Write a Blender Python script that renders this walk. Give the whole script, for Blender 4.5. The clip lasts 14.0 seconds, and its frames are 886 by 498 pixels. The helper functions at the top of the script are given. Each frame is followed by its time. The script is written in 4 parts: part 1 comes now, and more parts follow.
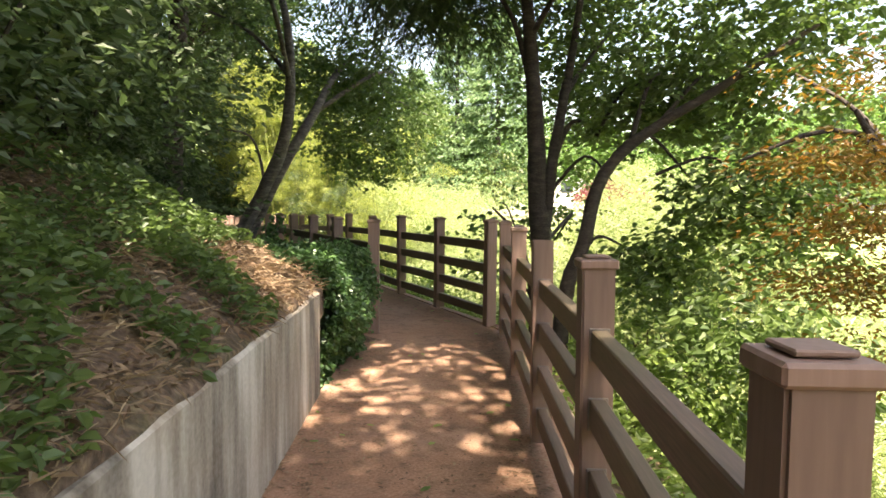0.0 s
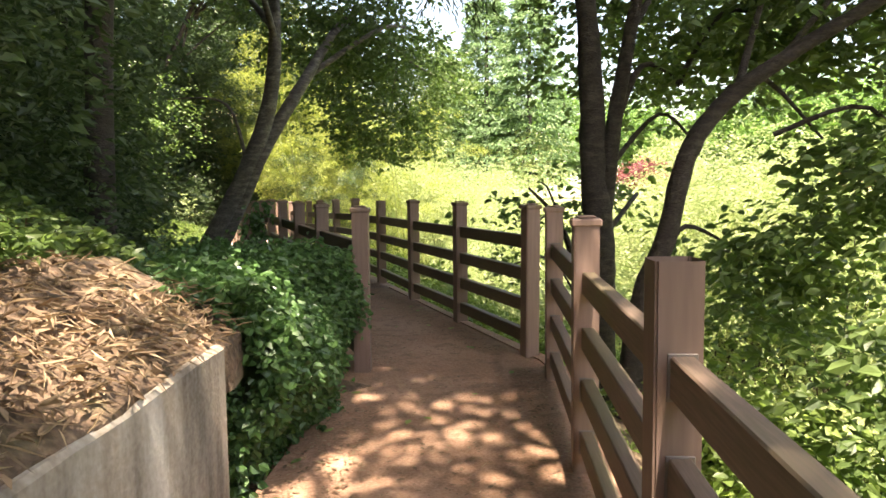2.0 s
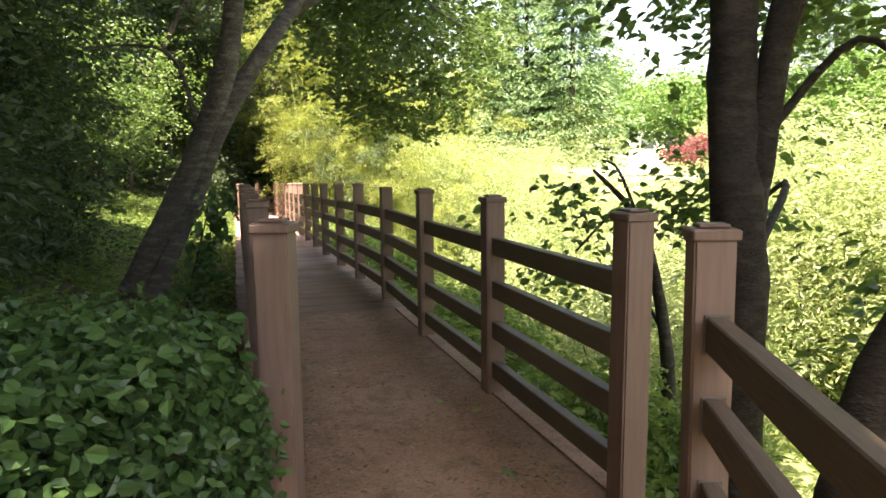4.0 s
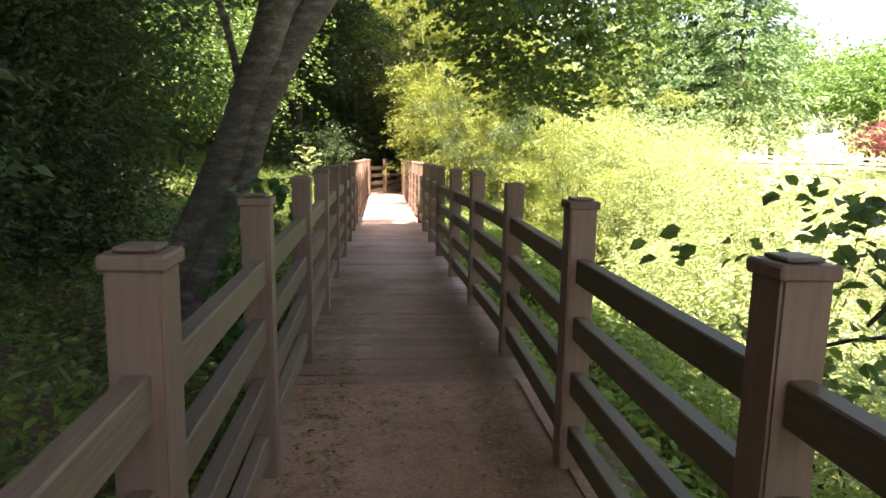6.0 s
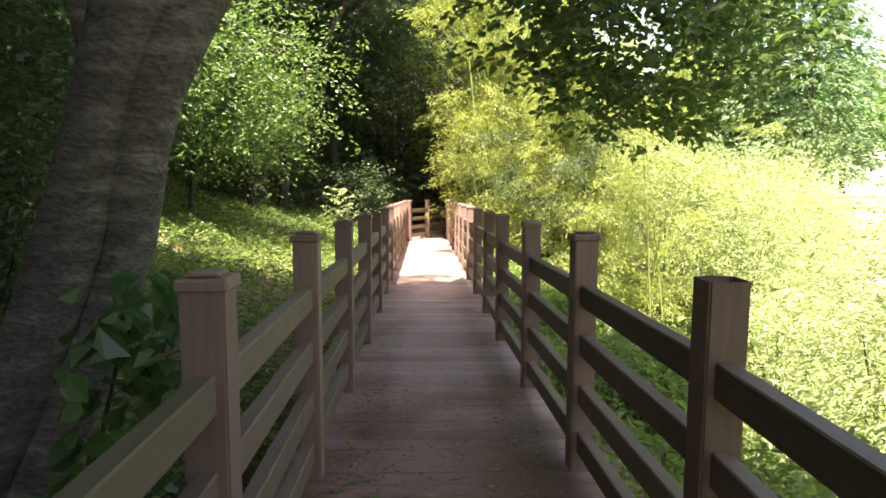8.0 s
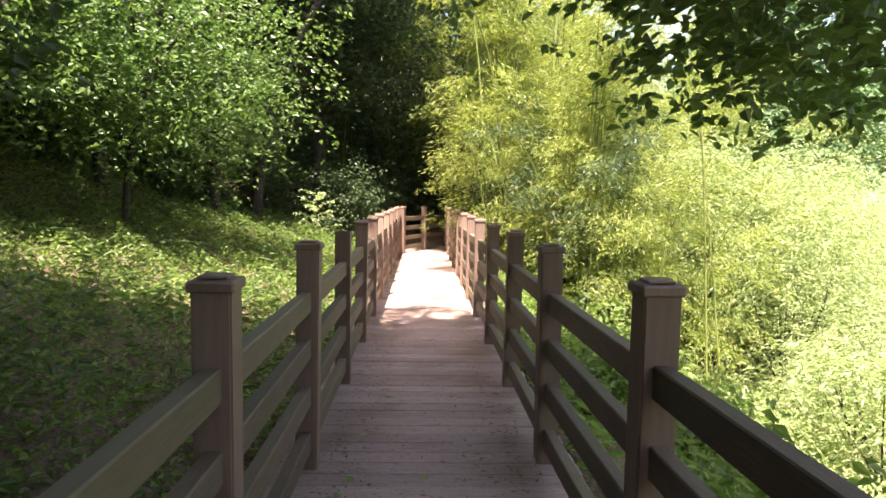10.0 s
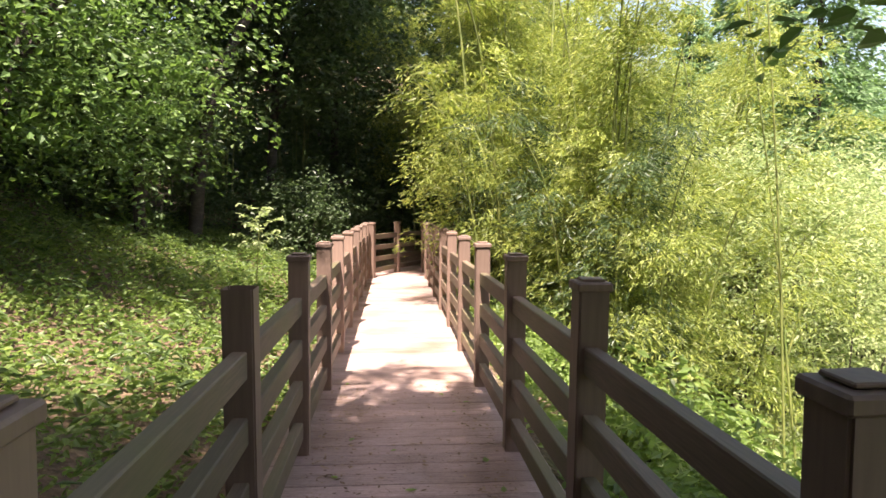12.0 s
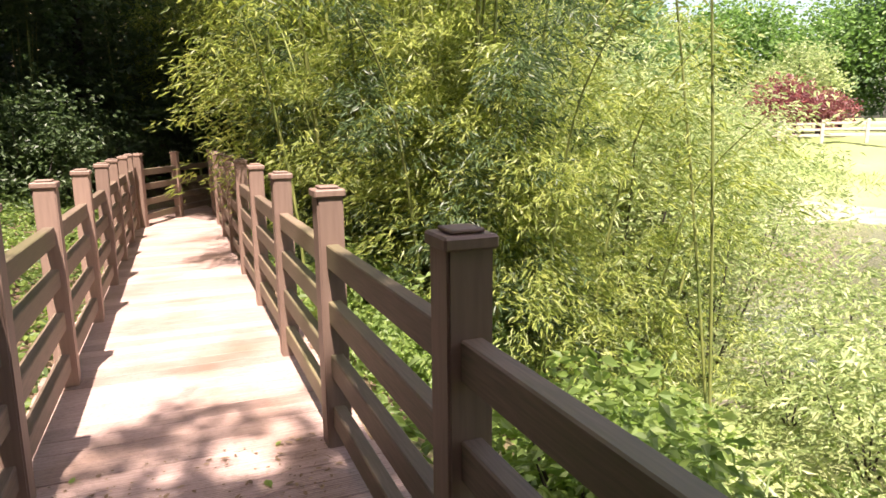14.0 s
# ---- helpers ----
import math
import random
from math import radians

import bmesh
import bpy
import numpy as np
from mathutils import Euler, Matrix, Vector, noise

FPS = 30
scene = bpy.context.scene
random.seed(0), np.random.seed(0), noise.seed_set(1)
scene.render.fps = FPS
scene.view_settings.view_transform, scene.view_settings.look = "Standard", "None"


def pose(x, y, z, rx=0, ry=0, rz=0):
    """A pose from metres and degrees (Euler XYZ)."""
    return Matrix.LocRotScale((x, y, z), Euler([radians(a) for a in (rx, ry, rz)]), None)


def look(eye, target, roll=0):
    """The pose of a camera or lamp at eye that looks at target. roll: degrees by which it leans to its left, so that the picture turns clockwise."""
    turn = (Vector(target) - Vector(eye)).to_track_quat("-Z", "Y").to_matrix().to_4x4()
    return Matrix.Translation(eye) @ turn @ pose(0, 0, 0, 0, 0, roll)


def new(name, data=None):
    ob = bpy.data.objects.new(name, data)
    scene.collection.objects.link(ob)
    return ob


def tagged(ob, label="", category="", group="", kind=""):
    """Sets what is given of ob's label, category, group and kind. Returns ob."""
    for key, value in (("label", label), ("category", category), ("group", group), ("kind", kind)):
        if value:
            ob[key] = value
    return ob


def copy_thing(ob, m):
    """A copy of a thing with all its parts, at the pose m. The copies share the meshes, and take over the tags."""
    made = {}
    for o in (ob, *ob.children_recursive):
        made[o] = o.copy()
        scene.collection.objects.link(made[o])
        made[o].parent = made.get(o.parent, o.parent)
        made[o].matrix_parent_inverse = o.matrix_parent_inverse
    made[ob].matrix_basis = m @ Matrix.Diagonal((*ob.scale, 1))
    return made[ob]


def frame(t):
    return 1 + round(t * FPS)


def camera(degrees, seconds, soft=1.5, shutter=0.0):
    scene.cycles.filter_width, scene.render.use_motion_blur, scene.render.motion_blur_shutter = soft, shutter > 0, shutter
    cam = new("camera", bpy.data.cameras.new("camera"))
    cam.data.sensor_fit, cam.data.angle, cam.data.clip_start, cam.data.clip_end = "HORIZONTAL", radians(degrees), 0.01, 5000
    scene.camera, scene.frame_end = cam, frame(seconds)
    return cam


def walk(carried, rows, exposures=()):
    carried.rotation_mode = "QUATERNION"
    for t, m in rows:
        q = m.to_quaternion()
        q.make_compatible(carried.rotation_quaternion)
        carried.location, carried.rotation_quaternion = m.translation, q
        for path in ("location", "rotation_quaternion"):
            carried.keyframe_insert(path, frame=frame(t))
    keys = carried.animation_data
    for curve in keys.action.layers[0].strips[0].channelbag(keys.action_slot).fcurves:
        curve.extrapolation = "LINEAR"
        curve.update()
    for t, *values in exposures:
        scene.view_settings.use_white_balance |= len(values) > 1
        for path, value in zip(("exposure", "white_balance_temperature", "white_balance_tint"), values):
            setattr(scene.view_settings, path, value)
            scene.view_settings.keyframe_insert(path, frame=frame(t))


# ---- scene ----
cam = camera(67.9, 14.0, 1.6)
METRES, EYE, TILT, LEAN, TURN = 17.6, 1.4, 0.0, 0.0, -24.6
EXPOSURES = ((0.0, 2.62, 7600, 18), (2.0, 2.65, 7600, 18), (5.0, 2.7, 7500, 20), (8.0, 2.6, 7200, 20), (11.0, 2.2, 7000, 20), (14.0, 1.75, 7000, 22))
ROWS = [
    (0.0, 0.0000, 0.0000, 0.0, 0.03, -3.65, -0.49),
    (0.5, 0.0014, 0.0282, -0.0003, 0.33, -2.57, 0.88),
    (1.0, 0.0016, 0.0584, -0.001, 2.57, -4.68, -0.41),
    (1.5, 0.0035, 0.0910, -0.0008, 2.27, -4.08, -0.21),
    (2.0, 0.0053, 0.1251, -0.001, 2.70, -5.12, 0.45),
    (4.5, 0.0011, 0.3072, 0.0034, 8.77, -7.98, 0.61),
    (5.0, -0.0031, 0.3410, 0.0042, 12.80, -9.11, 0.62),
    (5.5, -0.0105, 0.3767, 0.0047, 14.80, -9.18, -1.32),
    (6.0, -0.0192, 0.4104, 0.0052, 17.98, -9.12, -1.19),
    (6.5, -0.0320, 0.4442, 0.006, 19.37, -7.16, -1.3),
    (7.0, -0.0461, 0.4771, 0.0058, 19.44, -7.0, -0.91),
    (7.5, -0.0620, 0.5109, 0.0065, 20.01, -6.27, -1.0),
    (8.0, -0.0733, 0.5447, 0.0062, 21.73, -5.93, -0.29),
    (10.5, -0.1467, 0.7182, 0.0062, 21.48, -5.57, -1.28),
    (11.0, -0.1613, 0.7506, 0.0058, 21.07, -5.49, -0.83),
    (11.5, -0.1772, 0.7826, 0.0058, 19.96, -5.08, -0.32),
    (12.0, -0.1907, 0.8172, 0.0043, 19.00, -4.48, -0.4),
    (12.5, -0.2073, 0.8491, 0.0031, 19.24, -4.48, -0.26),
    (13.0, -0.2204, 0.8833, 0.0018, 18.46, -4.68, -0.04),
    (13.5, -0.2328, 0.9169, 0.0006, 14.97, -7.79, -0.82),
    (14.0, -0.2403, 0.9522, -0.0009, 1.46, -10.96, 0.53),
]
walk(cam, [(t, pose(0, 0, EYE, TILT, LEAN, TURN) @ pose(METRES * x, METRES * y, METRES * z, 90 + pitch, roll, yaw)) for t, x, y, z, yaw, pitch, roll in ROWS], EXPOSURES)

# ---- world, sun ----
SUN_ELEV, SUN_AZ = 66.0, -165.0      # degrees; azimuth from +y, positive towards +x
world = bpy.data.worlds.new("sky")
scene.world = world
world.use_nodes = True
wn = world.node_tree.nodes
sky = wn.new("ShaderNodeTexSky")
sky.sky_type, sky.sun_disc = "NISHITA", False
sky.sun_elevation, sky.sun_rotation = radians(SUN_ELEV), radians(SUN_AZ)
sky.air_density, sky.dust_density, sky.ozone_density = 1.3, 3.0, 1.0
wn["Background"].inputs["Strength"].default_value = 0.093
world.node_tree.links.new(sky.outputs[0], wn["Background"].inputs["Color"])
sun = new("sun", bpy.data.lights.new("sun", "SUN"))
sun.data.energy, sun.data.angle, sun.data.color = 5.0, radians(0.53), (1.0, 0.95, 0.86)
ce = math.cos(radians(SUN_ELEV))
SUN_DIR = Vector((ce * math.sin(radians(SUN_AZ)), ce * math.cos(radians(SUN_AZ)), math.sin(radians(SUN_ELEV))))
sun.matrix_world = look(SUN_DIR * 60, (0, 0, 0))

R = np.random.default_rng(7)


# ---- materials ----
def material(name, build):
    m = bpy.data.materials.new(name)
    m.use_nodes = True
    nt = m.node_tree
    build(nt, nt.nodes, nt.links, nt.nodes["Principled BSDF"])
    return m


def noise_node(n, l, scale, detail=6, stretch=None, coords="Object"):
    tc = n.new("ShaderNodeTexCoord")
    nz = n.new("ShaderNodeTexNoise")
    nz.inputs["Scale"].default_value, nz.inputs["Detail"].default_value = scale, detail
    if coords == "World":
        src = n.new("ShaderNodeNewGeometry").outputs["Position"]
    else:
        src = tc.outputs[coords]
    if stretch:
        mp = n.new("ShaderNodeMapping")
        mp.inputs["Scale"].default_value = stretch
        l.new(src, mp.inputs["Vector"])
        src = mp.outputs[0]
    l.new(src, nz.inputs["Vector"])
    return nz.outputs["Fac"]


def ramp(n, l, fac, *stops):
    r = n.new("ShaderNodeValToRGB")
    e = r.color_ramp.elements
    while len(e) < len(stops):
        e.new(0.5)
    for el, (p, c) in zip(e, stops):
        el.position, el.color = p, (*c, 1)
    l.new(fac, r.inputs[0])
    return r.outputs[0]


def mixed(n, l, fac, a, b, mode="MIX"):
    m = n.new("ShaderNodeMix")
    m.data_type, m.blend_type = "RGBA", mode
    for sock, v in ((m.inputs[0], fac), (m.inputs[6], a), (m.inputs[7], b)):
        if isinstance(v, (int, float)):
            sock.default_value = v
        elif isinstance(v, tuple):
            sock.default_value = (*v, 1)
        else:
            l.new(v, sock)
    return m.outputs[2]


def bumped(n, l, p, height, strength, distance=0.01):
    b = n.new("ShaderNodeBump")
    b.inputs["Strength"].default_value, b.inputs["Distance"].default_value = strength, distance
    l.new(height, b.inputs["Height"])
    l.new(b.outputs[0], p.inputs["Normal"])


def leaf_mat(name, dark, mid, light, through_light=0.45, rough=0.45):
    def build(t, n, l, p):
        g = n.new("ShaderNodeNewGeometry")
        c = ramp(n, l, g.outputs["Random Per Island"], (0.0, dark), (0.55, mid), (1.0, light))
        big = noise_node(n, l, 0.6, 2, coords="World")
        c2 = mixed(n, l, big, c, mixed(n, l, 0.5, c, light), "MIX")
        l.new(c2, p.inputs["Base Color"])
        p.inputs["Roughness"].default_value = rough
        tr = n.new("ShaderNodeBsdfTranslucent")
        hs = n.new("ShaderNodeHueSaturation")
        hs.inputs["Saturation"].default_value, hs.inputs["Value"].default_value = 1.1, 1.7
        l.new(c2, hs.inputs["Color"])
        l.new(hs.outputs[0], tr.inputs["Color"])
        mx = n.new("ShaderNodeMixShader")
        mx.inputs[0].default_value = through_light
        l.new(p.outputs[0], mx.inputs[1])
        l.new(tr.outputs[0], mx.inputs[2])
        l.new(mx.outputs[0], n["Material Output"].inputs[0])
    return material(name, build)


LEAF_GREEN = leaf_mat("leaf_green", (0.045, 0.08, 0.028), (0.08, 0.13, 0.04), (0.13, 0.19, 0.055))
# dark leaves; also paints shade into some bamboo, slope shrubs and forest undergrowth
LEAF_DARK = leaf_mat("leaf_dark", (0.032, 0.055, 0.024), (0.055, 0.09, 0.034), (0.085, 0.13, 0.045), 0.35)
LEAF_BRIGHT = leaf_mat("leaf_bright", (0.085, 0.14, 0.04), (0.14, 0.215, 0.055), (0.23, 0.30, 0.085), 0.5)
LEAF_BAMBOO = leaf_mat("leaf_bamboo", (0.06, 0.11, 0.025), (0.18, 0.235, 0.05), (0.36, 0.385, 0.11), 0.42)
# maple leaves toned down in colour, as the crowns stand partly in shade
LEAF_MAPLE_DIM = leaf_mat("leaf_maple_dim", (0.05, 0.10, 0.03), (0.09, 0.16, 0.04), (0.15, 0.23, 0.06), 0.35)
# pale colour carries the sunlight on the sapling's leaves
LEAF_SUN_PALE = leaf_mat("leaf_sun_pale", (0.22, 0.30, 0.12), (0.34, 0.42, 0.19), (0.45, 0.50, 0.27), 0.45)
LEAF_MEADOW = leaf_mat("leaf_meadow", (0.10, 0.17, 0.055), (0.22, 0.295, 0.105), (0.42, 0.45, 0.23), 0.4)
LEAF_IVY = leaf_mat("leaf_ivy", (0.03, 0.075, 0.025), (0.055, 0.12, 0.035), (0.10, 0.19, 0.06), 0.3, 0.35)
LEAF_ORANGE = leaf_mat("leaf_orange", (0.07, 0.10, 0.025), (0.15, 0.12, 0.03), (0.28, 0.14, 0.035), 0.4)
LEAF_RED = leaf_mat("leaf_red", (0.12, 0.035, 0.04), (0.18, 0.06, 0.065), (0.24, 0.10, 0.09), 0.4)
LEAF_FAR = leaf_mat("leaf_far", (0.06, 0.12, 0.04), (0.10, 0.19, 0.05), (0.17, 0.27, 0.07), 0.4)
LEAF_CONIFER = leaf_mat("leaf_conifer", (0.08, 0.14, 0.07), (0.12, 0.20, 0.09), (0.18, 0.27, 0.12), 0.35)
LITTER = leaf_mat("leaf_litter", (0.07, 0.04, 0.022), (0.15, 0.09, 0.05), (0.33, 0.24, 0.15), 0.15, 0.8)
STRAW = leaf_mat("dry_grass", (0.09, 0.055, 0.03), (0.22, 0.145, 0.08), (0.42, 0.32, 0.20), 0.2, 0.8)


def bark(name, a, b, c):
    def build(t, n, l, p):
        g = noise_node(n, l, 7.0, 8, (1, 1, 3.0))
        fine = noise_node(n, l, 40.0, 6, (1, 1, 2.0))
        col = ramp(n, l, g, (0.3, a), (0.52, b), (0.72, c))
        l.new(mixed(n, l, 0.35, col, ramp(n, l, fine, (0.3, a), (0.7, c))), p.inputs["Base Color"])
        p.inputs["Roughness"].default_value = 0.9
        bumped(n, l, p, mixed(n, l, 0.5, g, fine), 0.9, 0.03)
    return material(name, build)


BARK = bark("bark", (0.02, 0.016, 0.013), (0.045, 0.035, 0.028), (0.10, 0.082, 0.066))
BARK_CHERRY = bark("bark_cherry", (0.035, 0.03, 0.026), (0.095, 0.082, 0.07), (0.26, 0.235, 0.205))


def build_culm(t, n, l, p):
    l.new(ramp(n, l, noise_node(n, l, 4.0), (0.3, (0.10, 0.14, 0.035)), (0.7, (0.24, 0.25, 0.08))), p.inputs["Base Color"])
    p.inputs["Roughness"].default_value = 0.4


CULM = material("bamboo_culm", build_culm)


def wood(name, a, b, c, grain=(18, 18, 1.2), rough=0.6, moss=None):
    """Brown composite timber, its grain along the object's z."""
    def build(t, n, l, p):
        g = noise_node(n, l, 6.0, 8, grain)
        stain = noise_node(n, l, 1.7, 4, coords="World")
        info = n.new("ShaderNodeObjectInfo")
        col = ramp(n, l, g, (0.25, a), (0.55, b), (0.8, c))
        col = mixed(n, l, ramp(n, l, stain, (0.45, (0, 0, 0)), (0.75, (0.45, 0.45, 0.45))), col, a)
        if moss:
            patch_ = noise_node(n, l, 0.7, 6, coords="World")
            col = mixed(n, l, ramp(n, l, patch_, (0.48, (0, 0, 0)), (0.66, (0.6, 0.6, 0.6))), col, moss)
        hs = n.new("ShaderNodeHueSaturation")
        mp = n.new("ShaderNodeMapRange")
        mp.inputs["To Min"].default_value, mp.inputs["To Max"].default_value = 0.78, 1.18
        l.new(info.outputs["Random"], mp.inputs["Value"])
        l.new(mp.outputs[0], hs.inputs["Value"])
        l.new(col, hs.inputs["Color"])
        l.new(hs.outputs[0], p.inputs["Base Color"])
        p.inputs["Roughness"].default_value = rough
        bumped(n, l, p, g, 0.2, 0.003)
    return material(name, build)


POST_WOOD = wood("post_wood", (0.20, 0.13, 0.10), (0.235, 0.155, 0.12), (0.265, 0.178, 0.142), (9, 9, 0.8))
RAIL_WOOD = wood("rail_wood", (0.11, 0.085, 0.055), (0.165, 0.115, 0.083), (0.22, 0.155, 0.12), (1.2, 18, 18), 0.6, (0.13, 0.125, 0.05))


def build_deck(t, n, l, p):
    g = noise_node(n, l, 5.0, 8, (1.0, 22, 22))
    dirt = noise_node(n, l, 1.3, 6, coords="World")
    fine = noise_node(n, l, 45.0, 4, coords="World")
    info = n.new("ShaderNodeObjectInfo")
    col = ramp(n, l, g, (0.3, (0.27, 0.175, 0.155)), (0.55, (0.41, 0.285, 0.25)), (0.8, (0.51, 0.38, 0.34)))
    # soil carried from the path lies thick on the first boards
    sep = n.new("ShaderNodeSeparateXYZ")
    l.new(n.new("ShaderNodeNewGeometry").outputs["Position"], sep.inputs[0])
    soil = n.new("ShaderNodeMapRange")
    for nm, val in (("From Min", 10.5), ("From Max", 15.0), ("To Min", 0.36), ("To Max", 0.0)):
        soil.inputs[nm].default_value = val
    l.new(sep.outputs["Y"], soil.inputs["Value"])
    add = n.new("ShaderNodeMath")
    l.new(dirt, add.inputs[0])
    l.new(soil.outputs[0], add.inputs[1])
    col = mixed(n, l, ramp(n, l, add.outputs[0], (0.5, (0, 0, 0)), (0.75, (0.85, 0.85, 0.85))), col, (0.17, 0.092, 0.052))
    col = mixed(n, l, ramp(n, l, fine, (0.5, (0, 0, 0)), (0.8, (0.5, 0.5, 0.5))), col, (0.12, 0.08, 0.06))
    hs = n.new("ShaderNodeHueSaturation")
    mp = n.new("ShaderNodeMapRange")
    mp.inputs["To Min"].default_value, mp.inputs["To Max"].default_value = 0.82, 1.15
    l.new(info.outputs["Random"], mp.inputs["Value"])
    l.new(mp.outputs[0], hs.inputs["Value"])
    l.new(col, hs.inputs["Color"])
    l.new(hs.outputs[0], p.inputs["Base Color"])
    p.inputs["Roughness"].default_value = 0.62
    wv = n.new("ShaderNodeTexWave")
    wv.bands_direction = "Y"
    wv.inputs["Scale"].default_value = 22.0
    wv.inputs["Distortion"].default_value = 0.4
    l.new(n.new("ShaderNodeTexCoord").outputs["Object"], wv.inputs["Vector"])
    bumped(n, l, p, wv.outputs["Fac"], 0.6, 0.004)


DECK = material("deck_board", build_deck)


def build_path(t, n, l, p):
    big = noise_node(n, l, 0.9, 6, coords="World")
    fine = noise_node(n, l, 60.0, 5, coords="World")
    spots = noise_node(n, l, 9.0, 8, coords="World")
    col = ramp(n, l, big, (0.3, (0.24, 0.12, 0.06)), (0.5, (0.34, 0.18, 0.10)), (0.7, (0.44, 0.265, 0.17)))
    col = mixed(n, l, ramp(n, l, spots, (0.48, (0, 0, 0)), (0.7, (0.8, 0.8, 0.8))), col, (0.17, 0.095, 0.05))
    col = mixed(n, l, 0.35, col, ramp(n, l, fine, (0.3, (0.12, 0.07, 0.045)), (0.7, (0.46, 0.32, 0.24))))
    l.new(col, p.inputs["Base Color"])
    p.inputs["Roughness"].default_value = 0.9
    bumped(n, l, p, mixed(n, l, 0.5, spots, fine), 0.5, 0.012)


PATH_MAT = material("path_surface", build_path)


def build_concrete(t, n, l, p):
    streak = noise_node(n, l, 5.0, 6, (1, 1, 0.14), coords="World")
    big = noise_node(n, l, 1.4, 5, coords="World")
    fine = noise_node(n, l, 50.0, 5, coords="World")
    col = ramp(n, l, streak, (0.36, (0.10, 0.08, 0.055)), (0.5, (0.34, 0.29, 0.22)), (0.62, (0.58, 0.53, 0.44)))
    col = mixed(n, l, ramp(n, l, big, (0.45, (0, 0, 0)), (0.65, (0.6, 0.6, 0.6))), col, (0.32, 0.22, 0.13))
    col = mixed(n, l, 0.2, col, ramp(n, l, fine, (0.3, (0.12, 0.1, 0.08)), (0.7, (0.55, 0.5, 0.44))))
    l.new(col, p.inputs["Base Color"])
    p.inputs["Roughness"].default_value = 0.92
    bumped(n, l, p, mixed(n, l, 0.5, streak, fine), 0.5, 0.01)


CONCRETE = material("concrete", build_concrete)


def build_ground(t, n, l, p):
    big = noise_node(n, l, 0.25, 6, coords="World")
    mid = noise_node(n, l, 2.3, 8, coords="World")
    fine = noise_node(n, l, 30.0, 6, coords="World")
    earth = ramp(n, l, fine, (0.3, (0.06, 0.04, 0.025)), (0.55, (0.14, 0.09, 0.055)), (0.75, (0.26, 0.18, 0.11)))
    green = ramp(n, l, fine, (0.3, (0.05, 0.09, 0.02)), (0.7, (0.14, 0.22, 0.05)))
    at = n.new("ShaderNodeAttribute")
    at.attribute_name = "meadow"
    lush = ramp(n, l, fine, (0.3, (0.11, 0.16, 0.04)), (0.7, (0.24, 0.29, 0.10)))
    col = mixed(n, l, ramp(n, l, mid, (0.5, (0, 0, 0)), (0.7, (0.4, 0.4, 0.4))), earth, green)
    col = mixed(n, l, at.outputs["Fac"], col, mixed(n, l, ramp(n, l, big, (0.4, (0, 0, 0)), (0.65, (0.6, 0.6, 0.6))), lush, (0.28, 0.26, 0.15)))
    l.new(col, p.inputs["Base Color"])
    p.inputs["Roughness"].default_value = 0.95
    bumped(n, l, p, mixed(n, l, 0.5, mid, fine), 0.8, 0.05)


GROUND = material("ground_soil", build_ground)


def build_water(t, n, l, p):
    p.inputs["Base Color"].default_value = (0.11, 0.11, 0.07, 1)
    p.inputs["Roughness"].default_value = 0.12
    bumped(n, l, p, noise_node(n, l, 6.0, 3, (1, 2.5, 1), coords="World"), 0.15, 0.02)


WATER = material("pond_water", build_water)


def build_sand(t, n, l, p):
    l.new(ramp(n, l, noise_node(n, l, 1.2, 8, (1, 3, 1), coords="World"), (0.3, (0.15, 0.13, 0.095)), (0.6, (0.27, 0.245, 0.19))), p.inputs["Base Color"])
    p.inputs["Roughness"].default_value = 0.9


SAND = material("mud_sand", build_sand)


def plain(name, col, rough=0.6, metal=0.0):
    def build(t, n, l, p):
        l.new(ramp(n, l, noise_node(n, l, 8.0), (0.3, tuple(v * 0.85 for v in col)), (0.7, col)), p.inputs["Base Color"])
        p.inputs["Roughness"].default_value, p.inputs["Metallic"].default_value = rough, metal
    return material(name, build)


STEEL = plain("galvanised_steel", (0.22, 0.19, 0.17), 0.6, 0.5)
PALE_WOOD = plain("weathered_pale_wood", (0.52, 0.44, 0.38), 0.7)
WHITE_WALL = plain("white_render", (0.75, 0.74, 0.72), 0.8)
GREY_ROOF = plain("grey_roof", (0.28, 0.29, 0.31), 0.7)
GLASS_DARK = plain("dark_window_glass", (0.05, 0.06, 0.07), 0.15)
PAPER = plain("white_paper", (0.75, 0.75, 0.72), 0.8)


# ---- mesh helpers ----
def raw_mesh(name, verts, faces, mat, smooth=False):
    """A mesh from arrays of vertices and of faces that all have the same number of corners."""
    verts, faces = np.asarray(verts, np.float32), np.asarray(faces, np.int32)
    me = bpy.data.meshes.new(name)
    k = faces.shape[1]
    me.vertices.add(len(verts))
    me.vertices.foreach_set("co", verts.ravel())
    me.loops.add(faces.size)
    me.loops.foreach_set("vertex_index", faces.ravel())
    me.polygons.add(len(faces))
    me.polygons.foreach_set("loop_start", np.arange(0, faces.size, k, dtype=np.int32))
    me.polygons.foreach_set("use_smooth", np.full(len(faces), smooth))
    me.materials.append(mat)
    me.update(calc_edges=True)
    return me


def part(name, me, parent=None, label="", m=None):
    ob = new(name, me)
    if parent:
        ob.parent = parent
    if m is not None:
        ob.matrix_basis = m
    if label:
        ob["label"] = label
    return ob


def bm_mesh(name, bm, mat):
    me = bpy.data.meshes.new(name)
    bmesh.ops.recalc_face_normals(bm, faces=bm.faces)
    bm.to_mesh(me)
    bm.free()
    me.materials.append(mat)
    return me


